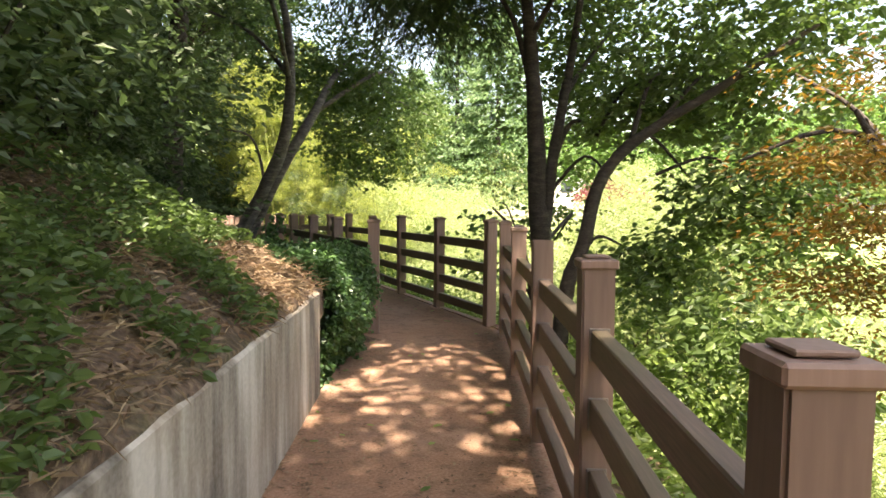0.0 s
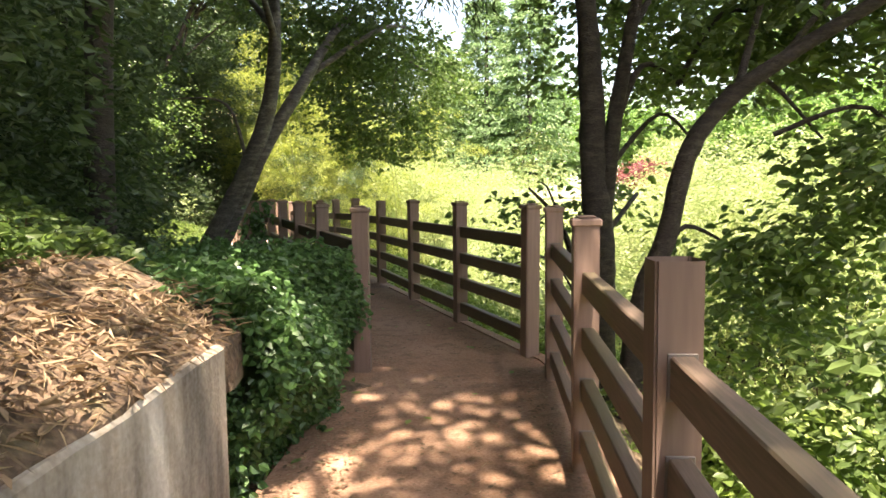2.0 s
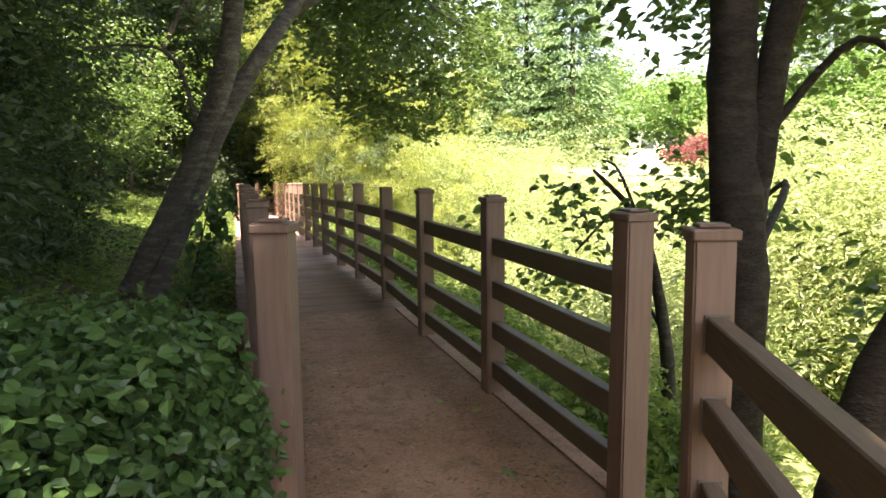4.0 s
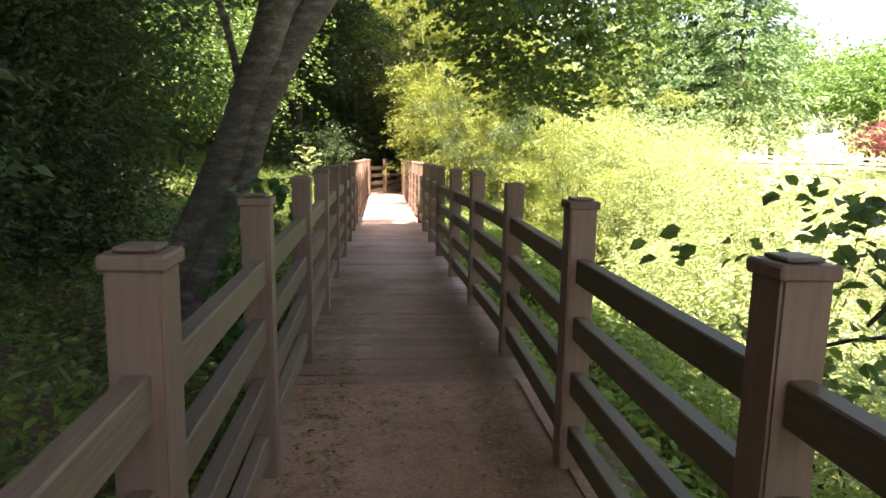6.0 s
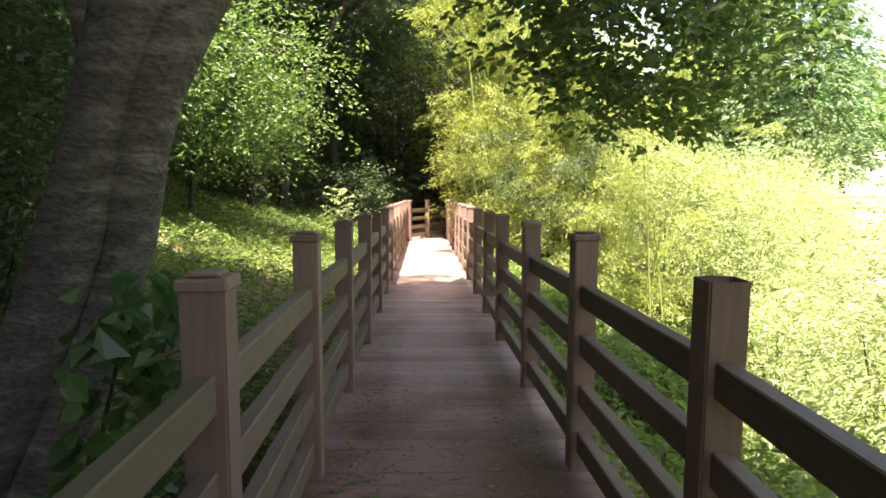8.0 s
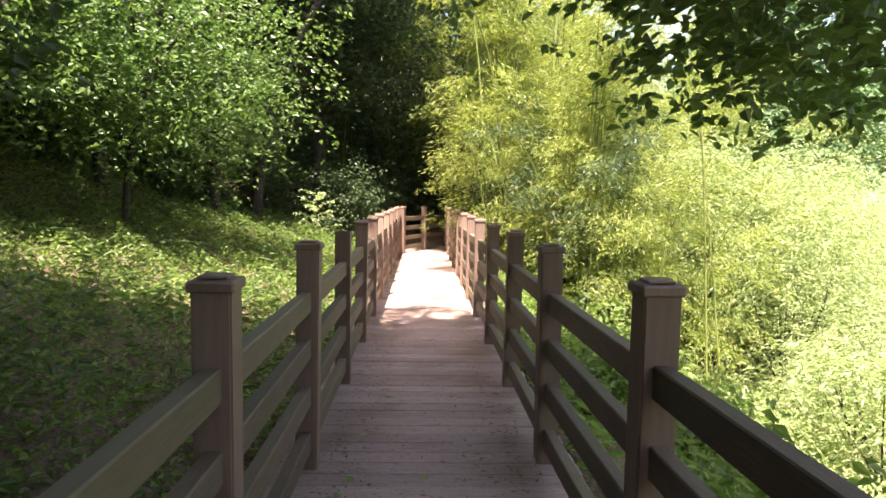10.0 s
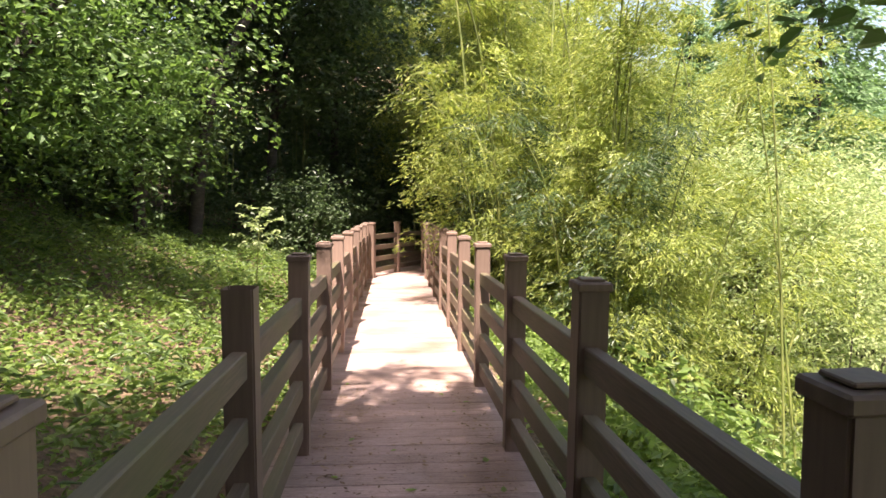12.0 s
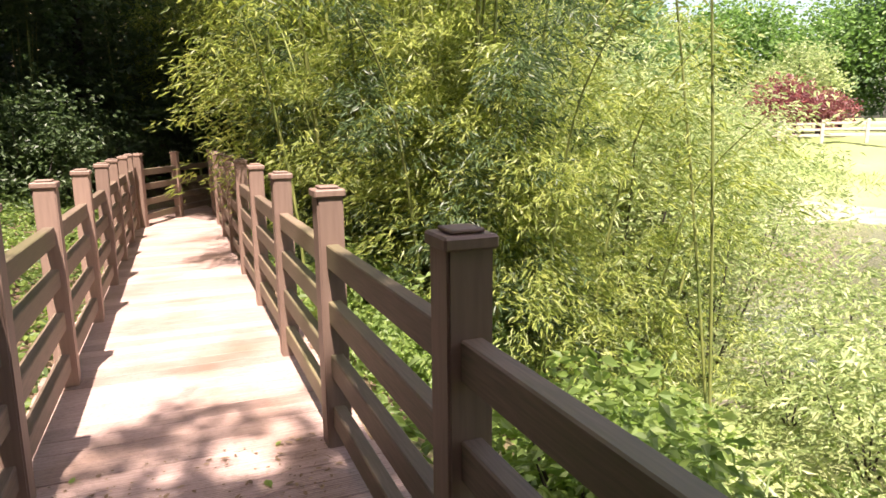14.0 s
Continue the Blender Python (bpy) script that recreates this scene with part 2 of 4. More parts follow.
def box_bm(sx, sy, sz, bevel=0.0, z0=0.0):
    """A box centred in x and y that stands on z0."""
    bm = bmesh.new()
    bmesh.ops.create_cube(bm, size=1, matrix=Matrix.LocRotScale((0, 0, z0 + sz / 2), None, (sx, sy, sz)))
    if bevel:
        bmesh.ops.bevel(bm, geom=bm.edges[:], offset=bevel, segments=1, affect="EDGES")
    return bm


def tube(points, radii, sides=8, wobble=0.0):
    """Vertices and quads of a tapered tube along a smooth line through the points."""
    p = np.array(points, float)
    n = len(p)
    s = np.linspace(0, n - 1, (n - 1) * 5 + 1)
    q = np.empty((len(s), 3))
    for a, u in enumerate(s):
        i = min(int(u), n - 2)
        f = u - i
        p0, p1, p2, p3 = p[max(i - 1, 0)], p[i], p[i + 1], p[min(i + 2, n - 1)]
        q[a] = 0.5 * (2 * p1 + (p2 - p0) * f + (2 * p0 - 5 * p1 + 4 * p2 - p3) * f**2 + (3 * p1 - p0 - 3 * p2 + p3) * f**3)
    r = np.interp(s, range(n), radii)
    d = np.gradient(q, axis=0)
    d /= np.linalg.norm(d, axis=1)[:, None]
    side = np.cross(d, (0.31, 0.87, 0.12))
    side /= np.linalg.norm(side, axis=1)[:, None]
    up = np.cross(d, side)
    ang = np.linspace(0, 2 * np.pi, sides, endpoint=False)
    rr = r[:, None] * (1 + wobble * R.normal(size=(len(s), sides)))
    v = q[:, None] + rr[..., None] * (np.cos(ang)[None, :, None] * side[:, None] + np.sin(ang)[None, :, None] * up[:, None])
    i = np.arange((len(s) - 1) * sides)
    row, col = i // sides, i % sides
    nxt = row * sides + (col + 1) % sides
    f = np.stack([row * sides + col, nxt, nxt + sides, row * sides + col + sides], 1)
    return v.reshape(-1, 3), f


def joined(pieces):
    vs, fs, k = [], [], 0
    for v, f in pieces:
        vs.append(v)
        fs.append(f + k)
        k += len(v)
    return np.concatenate(vs), np.concatenate(fs)


def leaf_arrays(pos, size, aspect=0.5, flat=0.6, droop=0.3, heading=None, oval=False):
    """Leaves at the given places. flat: how level they lie; droop: how far the tips hang."""
    n = len(pos)
    size = np.broadcast_to(size, n) * R.uniform(0.7, 1.3, n)
    if heading is None:
        a = R.uniform(0, 2 * np.pi, n)
    else:
        a = heading + R.normal(0, 0.5, n)
    along = np.stack([np.cos(a), np.sin(a), R.normal(-droop, 0.35, n)], 1)
    along /= np.linalg.norm(along, axis=1)[:, None]
    nor = R.normal(size=(n, 3)) * (1 - flat) + np.array([0, 0, flat])
    side = np.cross(along, nor)
    side /= np.linalg.norm(side, axis=1)[:, None] + 1e-6
    up = np.cross(side, along)
    L, W = size[:, None], (size * aspect / 2)[:, None]
    tip = pos + along * L - up * L * 0.12
    if oval:
        m1, m2 = pos + along * L * 0.28, pos + along * L * 0.66
        lift = up * W * 0.35
        v = np.stack([pos, m1 + side * W * 0.9 + lift, m2 + side * W * 0.85 + lift, tip, m2 - side * W * 0.85 + lift, m1 - side * W * 0.9 + lift], 1)
        base = np.arange(n)[:, None] * 6
        f = np.concatenate([base + np.array([[0, 1, 2, 3]]), base + np.array([[0, 3, 4, 5]])])
    else:
        m = pos + along * L * 0.42
        lift = up * W * 0.3
        v = np.stack([pos, m + side * W + lift, tip, m - side * W + lift], 1)
        base = np.arange(n)[:, None] * 4
        f = np.concatenate([base + np.array([[0, 1, 2]]), base + np.array([[0, 2, 3]])])
    return v.reshape(-1, 3), f


def leaf_mesh(name, pos, size, mat, **kw):
    return raw_mesh(name, *leaf_arrays(np.asarray(pos, float), size, **kw), mat)


def clumped(centres, radii, per, squash=0.7):
    """Points gathered round centres, in uneven clumps."""
    c = np.repeat(np.asarray(centres, float), per, axis=0)
    r = np.repeat(np.broadcast_to(np.asarray(radii, float), len(centres)), per)
    p = R.normal(size=(len(c), 3)) * np.array([1, 1, squash])
    p /= np.linalg.norm(p, axis=1)[:, None]
    return c + p * (r * R.uniform(0.25, 1.0, len(c)) ** 0.6)[:, None]


def in_blob(n, centre, radii, hollow=0.5):
    p = R.normal(size=(n, 3))
    p /= np.linalg.norm(p, axis=1)[:, None]
    return np.array(centre) + p * np.array(radii) * R.uniform(hollow, 1.0, n)[:, None] ** 0.8


# ---- the plan ----
U1 = Vector((0.443, 0.897, 0)).normalized()      # first leg, ahead
N1 = Vector((-U1.y, U1.x, 0))                    # first leg, to the left
TURN1 = math.degrees(math.atan2(U1.y, U1.x)) - 90
BAY = 1.475
TILT_X = 0.0217                                  # the bridge drifts to +x by this much a metre
BEND = -math.degrees(math.atan(TILT_X))


def x_right(y):
    return 3.48 + TILT_X * (y - 7.85)


def x_left(y):
    return 2.39 + TILT_X * (y - 12.32)


def deck_z(y):
    return np.where(y < 6, np.clip(0.01 * y, -0.05, 0.06), np.where(y < 12, 0.06, 0.06 - 0.0205 * (np.minimum(y, 33) - 12)))


def softstep(a, b, x):
    t = np.clip((x - a) / (b - a), 0, 1)
    return t * t * (3 - 2 * t)


def ground_z(x, y):
    """The height of the ground, hill on the left, basin on the right."""
    x, y = np.asarray(x, float), np.asarray(y, float)
    lat1 = (x - 3.40) * N1.x + (y - 5.87) * N1.y              # left of the first leg's fence
    lat2 = x_left(y) - x                                        # left of the bridge's left fence
    hill1 = 0.78 + 0.62 * np.clip(lat1 - 1.5, 0, 3) + 0.75 * np.clip(lat1 - 4.5, 0, 30)
    low = -0.12 - 0.33 * softstep(8, 13, y)
    hill2 = low + 0.28 * np.clip(lat2, 0, 5) + 0.7 * np.clip(lat2 - 5, 0, 26)
    blend = softstep(4.2, 7.5, y + 0.35 * (x - 1.0))
    left = hill1 * (1 - blend) + hill2 * blend
    d1, d2 = -lat1 - 0.15, x - x_right(y) - 0.15
    d = np.where(y < 6.2, d1, d2)
    right = -0.10 - 0.62 * np.clip(d, 0, 3.4) - 0.02 * np.clip(d - 3.4, 0, 10)
    right = np.maximum(right, -2.4) + 2.9 * softstep(34, 44, np.hypot(x - 6, y - 12)) * (d > 0)
    under = np.where(y < 6.6, -0.06, -0.10 - 0.35 * softstep(7, 12, y))
    s = np.where(y < 6.2, lat1, x_right(y) - x)                # from the right fence, leftwards
    wide = np.where(y < 6.2, 1.8, 1.2)
    z = np.where(s < -0.15, right, np.where(s > wide, left, under))
    back = softstep(29, 36, y) * np.where(x < 6, 1, np.clip(1 - (x - 6) / 8, 0, 1))
    z = z * (1 - back) + back * np.maximum(z, -0.2 + 0.35 * np.clip(y - 32, 0, 40))
    rough = 0.05 * np.sin(x * 2.3 + 1.3 * np.sin(y * 1.7)) * np.sin(y * 2.1 + x) * (np.abs(s - wide / 2) > wide / 2 + 0.3)
    return z + rough


# ---- ground, pond ----
def axis(lo, hi, near_lo, near_hi, step):
    near = np.arange(near_lo, near_hi, step)
    a = near_lo - np.geomspace(step, near_lo - lo, 26)[::-1]
    b = near_hi + np.geomspace(step, hi - near_hi, 26)
    return np.concatenate([a, near, b])


gx, gy = axis(-900, 900, -8, 14, 0.2), axis(-900, 900, -6, 38, 0.2)
GX, GY = np.meshgrid(gx, gy)
GZ = ground_z(GX, GY)
GZ = np.where(np.hypot(GX, GY) > 120, np.minimum(GZ, 14), GZ)
i = np.arange((len(gy) - 1) * (len(gx) - 1))
a0 = (i // (len(gx) - 1)) * len(gx) + i % (len(gx) - 1)
ground_me = raw_mesh("ground", np.stack([GX.ravel(), GY.ravel(), GZ.ravel()], 1), np.stack([a0, a0 + 1, a0 + 1 + len(gx), a0 + len(gx)], 1), GROUND, True)
att = ground_me.attributes.new("meadow", "FLOAT", "POINT")
mead = softstep(1.0, 4.0, GX - x_right(GY)) * (GY > -10)
att.data.foreach_set("value", mead.ravel().astype(np.float32))
tagged(part("ground", ground_me), "earthy hillside and grassy wetland basin around the walkway", "ground", kind="structure")


def patch(name, cx, cy, rx, ry, z, mat, seed, turn=0.0):
    bm = bmesh.new()
    vs = []
    co, si = math.cos(radians(turn)), math.sin(radians(turn))
    for k in range(96):
        a = k / 96 * 2 * math.pi
        w = 1 + 0.22 * noise.noise((math.cos(a) * 1.6 + seed, math.sin(a) * 1.6, seed)) + 0.07 * noise.noise((math.cos(a) * 7, math.sin(a) * 7, seed))
        u, v = rx * w * math.cos(a), ry * w * math.sin(a)
        vs.append(bm.verts.new((cx + u * co - v * si, cy + u * si + v * co, z)))
    bm.faces.new(vs)
    return part(name, bm_mesh(name, bm, mat))


tagged(patch("mud_flat", 20.5, 28.8, 14, 7.5, -2.30, SAND, 3, 36), "pale sandy mud flat beside the pond", "mud", kind="structure")
tagged(patch("water", 18.5, 27.0, 8.5, 4.2, -2.27, WATER, 8, 36), "shallow murky pond water on mud", "water", kind="structure")

# ---- walkway ----
def strip(name, left_pts, right_pts, top_fn, thick, mat):
    """A slab between two edges that have the same number of points."""
    bm = bmesh.new()
    rows = []
    for (ax, ay), (bx, by) in zip(left_pts, right_pts):
        za, zb = float(top_fn(np.array(ay))), float(top_fn(np.array(by)))
        rows.append([bm.verts.new(c) for c in ((ax, ay, za), (bx, by, zb), (bx, by, zb - thick), (ax, ay, za - thick))])
    for r0, r1 in zip(rows, rows[1:]):
        for k in range(4):
            bm.faces.new((r0[k], r0[(k + 1) % 4], r1[(k + 1) % 4], r1[k]))
    bm.faces.new(rows[0])
    bm.faces.new(rows[-1][::-1])
    return bm_mesh(name, bm, mat)


def leg1(along, lat):
    """A place on the first leg: metres past its last fence post, metres left of the fence."""
    return (3.40 + U1.x * along + N1.x * lat, 5.87 + U1.y * along + N1.y * lat)


BOARDS_FROM = 10.5
ys2 = [7.6, 8.5, 9.5, BOARDS_FROM + 0.003]
left_edge = [leg1(a, 1.48) for a in (-12, -8, -5, -2, -0.4)] + [(2.05, 6.6)] + [(x_left(y) - 0.16, y) for y in ys2]
right_edge = [leg1(a, -0.07) for a in (-12, -8, -5, -2, -0.1)] + [(3.55, 6.33)] + [(x_right(y) + 0.09, y) for y in ys2]
tagged(part("pavement", strip("pavement", left_edge, right_edge, deck_z, 0.2, PATH_MAT)), "reddish brown worn path with dirt and leaf litter", "path", kind="structure")
kl = [leg1(a, -0.07) for a in (-12, -5, -0.1)] + [(3.55, 6.33)] + [(x_right(y) + 0.09, y) for y in ys2]
kr = [leg1(a, -0.20) for a in (-12, -5, 0.0)] + [(3.66, 6.30)] + [(x_right(y) + 0.18, y) for y in ys2]
tagged(part("kerb", strip("kerb", kl, kr, lambda y: deck_z(y) + 0.012, 0.3, PATH_MAT)), "low soil-stained edge under the fence", "kerb", kind="structure")

# ---- retaining wall ----
def retaining_wall():
    bm = bmesh.new()
    A, B = Vector((1.145, 4.61)), Vector((0.484, 3.083))
    d = (B - A).normalized()
    nrm = Vector((-d.y, d.x))                    # towards the path is the other way
    if nrm.x > 0:
        nrm = -nrm
    n = 40
    rows = []
    for k in range(n + 1):
        p = A + d * (10.0 * k / n)
        q = p + nrm * 0.10
        top = 0.79 + 0.012 * noise.noise((k * 0.5, 0, 0)) - 0.002 * k
        rows.append([bm.verts.new(c) for c in ((p.x, p.y, -0.2), (p.x, p.y, top - 0.015), (p.x + nrm.x * 0.015, p.y + nrm.y * 0.015, top), (q.x, q.y, top), (q.x, q.y, -0.2))])
    for r0, r1 in zip(rows, rows[1:]):
        for k in range(4):
            bm.faces.new((r0[k], r0[k + 1], r1[k + 1], r1[k]))
    bm.faces.new(rows[0])
    bm.faces.new(rows[-1][::-1])
    return bm_mesh("retaining_wall", bm, CONCRETE)


def bank_edge():
    """Earth that slopes up from the wall's top edge."""
    bm = bmesh.new()
    A, B = Vector((1.145, 4.61)), Vector((0.484, 3.083))
    d = (B - A).normalized()
    nrm = Vector((d.y, -d.x))
    if nrm.x > 0:
        nrm = -nrm
    rows = []
    for k in range(81):
        p = A + d * (k * 0.125 - 0.25)
        row = []
        for off, z in ((0.012, 0.60), (0.02, 0.785), (0.10, 0.86), (0.28, 0.98), (0.55, 1.12), (0.85, 1.10)):
            q = p + nrm * (off + 0.03 * noise.noise((k * 0.3, off * 4, 2)))
            row.append(bm.verts.new((q.x, q.y, z + 0.05 * noise.noise((k * 0.35, off * 5, 7)))))
        rows.append(row)
    for r0, r1 in zip(rows, rows[1:]):
        for k in range(5):
            bm.faces.new((r0[k], r0[k + 1], r1[k + 1], r1[k]))
    return bm_mesh("bank_edge", bm, GROUND)


tagged(part("bank_edge", bank_edge()), "crumbling brown earth bank above the wall", "bank", kind="structure")
tagged(part("wall_west", retaining_wall()), "stained grey concrete retaining wall holding the bank", "wall", kind="structure")

# ---- fences ----
POST_W, POST_H = 0.116, 1.18
RAIL_TOPS = (0.955, 0.705, 0.455, 0.205)


def post_mesh():
    bm = bmesh.new()
    bmesh.ops.create_cube(bm, size=1, matrix=Matrix.LocRotScale((0, 0, POST_H / 2 - 0.15), None, (POST_W, POST_W, POST_H + 0.3)))
    bmesh.ops.bevel(bm, geom=[e for e in bm.edges if abs(e.verts[0].co.z - e.verts[1].co.z) > 0.5], offset=0.007, segments=2, affect="EDGES")
    top = max(bm.faces, key=lambda f: f.calc_center_median().z)
    r = bmesh.ops.inset_region(bm, faces=[top], thickness=0.012)
    bmesh.ops.translate(bm, verts=top.verts[:], vec=(0, 0, -0.12))
    return bm_mesh("post", bm, POST_WOOD)


def cap_mesh():
    bm = box_bm(POST_W + 0.020, POST_W + 0.020, 0.034, 0.006, POST_H - 0.012)
    up = box_bm(POST_W - 0.03, POST_W - 0.03, 0.010, 0.003, POST_H + 0.0245)
    tmp = bpy.data.meshes.new("tmp")
    up.to_mesh(tmp)
    up.free()
    bm.from_mesh(tmp)
    bpy.data.meshes.remove(tmp)
    return bm_mesh("cap", bm, POST_WOOD)


POST_ME, CAP_ME = post_mesh(), cap_mesh()
BRACKET_ME = bm_mesh("bracket", box_bm(0.005, 0.072, 0.118, 0.002, -0.059), STEEL)
RAIL_CACHE = {}


def rail_mesh(length):
    key = round(length, 2)
    if key not in RAIL_CACHE:
        bm = box_bm(length, 0.058, 0.105, 0.005, -0.105)
        RAIL_CACHE[key] = bm_mesh("rail", bm, RAIL_WOOD)
    return RAIL_CACHE[key]


def fence(spots, label, open_tops=(), brackets=True, first_turn=None):
    """Posts at the spots (x, y), each with a cap, and four rails between neighbours."""
    th = new("fence")
    x0, y0 = spots[0]
    th.location = (x0, y0, float(deck_z(np.array(y0))))
    tagged(th, label, "fence", "walkway fences")
    for k, (x, y) in enumerate(spots):
        ax, ay = spots[max(k - 1, 0)]
        bx, by = spots[min(k + 1, len(spots) - 1)]
        turn = math.degrees(math.atan2(by - ay, bx - ax)) + R.normal(0, 0.5)
        if k == 0 and first_turn is not None:
            turn = first_turn
        z = float(deck_z(np.array(y)))
        lean = (R.normal(0, 0.35), R.normal(0, 0.35))
        p = part("post", POST_ME, th, m=pose(x - x0, y - y0, z - th.location.z, lean[0], lean[1], turn))
        if k not in open_tops:
            part("cap", CAP_ME, p)
        else:
            p["label"] = "hollow post whose cap is missing"
    for (ax, ay), (bx, by) in zip(spots, spots[1:]):
        za, zb = float(deck_z(np.array(ay))), float(deck_z(np.array(by)))
        run = math.hypot(bx - ax, by - ay)
        turn, slope = math.degrees(math.atan2(by - ay, bx - ax)), -math.degrees(math.atan2(zb - za, run))
        for top in RAIL_TOPS:
            dz = R.normal(0, 0.003)
            m = pose((ax + bx) / 2 - x0, (ay + by) / 2 - y0, (za + zb) / 2 + top + dz - th.location.z, 0, slope, turn)
            r = part("rail", rail_mesh(run - POST_W + 0.004), th, m=m)
            if brackets:
                for s in (-1, 1):
                    part("bracket", BRACKET_ME, r, "small galvanised rail bracket", pose(s * (run / 2 - POST_W / 2 - 0.004), 0, -0.0525))
    return th


H = POST_W / 2
first = []
for k in range(7, -1, -1):
    x, y = leg1(-1.47 * k, -0.012 * k + (0.03 if k == 4 else 0))
    first.append((x, y))
fence(first, "brown timber post and rail fence along the bend", (5,))
RIGHT_Y = (6.44, 7.92, 9.38, 10.98, 12.40, 13.82, 15.36, 16.84, 18.32, 19.80, 21.21, 22.65, 24.1, 25.55, 27.05, 28.5, 30.0)
LEFT_Y = (6.68, 8.05, 9.4, 10.9, 12.34, 13.78, 15.3, 16.9, 18.36, 19.8, 21.22, 22.7, 24.15, 25.6, 27.1, 28.55)
NUDGE = {6.44: 0.05, 7.92: 0.06, 9.38: 0.05, 10.98: 0.08, 12.40: 0.045, 13.82: 0.02}
right = [(x_right(y) + H + NUDGE.get(y, 0), y + H) for y in RIGHT_Y]
fence(right, "brown four-rail timber fence on the boardwalk's open side", (3,), False)
left = [(x_left(y) - H, y + H) for y in LEFT_Y]
left[0] = (2.22, 6.60)
fence(left, "brown four-rail timber fence beside the hillside", (7,), False, 68)
lx, ly = left[-1]
fence([(lx + 0.12, ly + 0.22), (lx + 0.70, ly + 1.58), (lx + 1.42, ly + 2.86), (lx + 2.3, ly + 4.05), (lx + 3.3, ly + 5.1)], "brown timber fence where the boardwalk turns", brackets=False)
rx_, ry_ = right[-1]
fence([(rx_ + 0.15, ry_ + 0.2), (rx_ + 0.95, ry_ + 1.4), (rx_ + 1.9, ry_ + 2.5)], "brown timber fence past the boardwalk's turn", brackets=False)

# ---- boardwalk ----
floor_ob = new("floor")
tagged(floor_ob, "boardwalk of reddish brown grooved decking boards", "boardwalk", kind="structure")
BOARD_W, GAP = 0.148, 0.004
board_bm = box_bm(1.62, BOARD_W - GAP, 0.03, 0.0025, -0.03)
BOARD_ME = bm_mesh("board", board_bm, DECK)
k = 0
y = BOARDS_FROM + BOARD_W / 2
while y < 30.2:
    xm = (x_left(y) + x_right(y)) / 2
    slope = -1.174 if y > 12 else 0.0
    part("board", BOARD_ME, floor_ob, m=pose(xm + R.normal(0, 0.006), y, float(deck_z(np.array(y))) + R.normal(0, 0.0012), slope, R.normal(0, 0.06), BEND + R.normal(0, 0.08)))
    y += BOARD_W
x3, y3 = (x_left(30.2) + x_right(30.2)) / 2, 30.2
for k in range(26):
    a = -min(k * 4.5, 30)
    x3 += -math.sin(radians(a)) * BOARD_W
    y3 += math.cos(radians(a)) * BOARD_W
    part("board", BOARD_ME, floor_ob, m=pose(x3, y3, float(deck_z(np.array(min(y3, 32)))) - 0.004 * (k % 2), 0, 0, a))
beam_me = bm_mesh("beam", box_bm(0.12, 21.5, 0.2, 0.004, -0.24), RAIL_WOOD)
for off in (-0.62, 0.62):
    part("beam", beam_me, floor_ob, m=pose((x_left(19.9) + x_right(19.9)) / 2 + off, 19.9, float(deck_z(np.array(19.9))) - 0.0, -0.95, 0, BEND))

# ---- plants ----
def twigs_and_crown(name, wood_pieces, mat_bark, crown_mesh, base, label, category="tree", group="", limbs=()):
    """A tree: trunk, each limb and the crown as parts under an empty at its base."""
    th = new(name)
    th.location = base
    tagged(th, label, category, group)
    part("trunk", raw_mesh("trunk", *wood_pieces, mat_bark, True), th)
    for v, f in limbs:
        part("limb", raw_mesh("limb", v, f, mat_bark, True), th)
    part("crown", crown_mesh, th)
    return th


def sprays(anchors, n_each, length, spread, down=0.25):
    """Leaf places strung along short twigs that start at the anchors; returns places and headings."""
    a = np.repeat(np.asarray(anchors, float), n_each, axis=0)
    h = np.repeat(R.uniform(0, 2 * np.pi, len(anchors)), n_each)
    s = np.tile(np.linspace(0.1, 1, n_each), len(anchors)) * length
    p = a + np.stack([np.cos(h) * s, np.sin(h) * s, -down * s**1.5], 1) + R.normal(0, spread, (len(a), 3))
    return p, h


def limb_to(start, end, r0, r1, sag=0.3):
    s, e = np.array(start, float), np.array(end, float)
    m = (s + e) / 2 + R.normal(0, 0.12, 3) * np.linalg.norm(e - s) * 0.6 + np.array([0, 0, sag])
    return tube([s, m, e], [r0, (r0 + r1) / 2, r1], 7, 0.05)


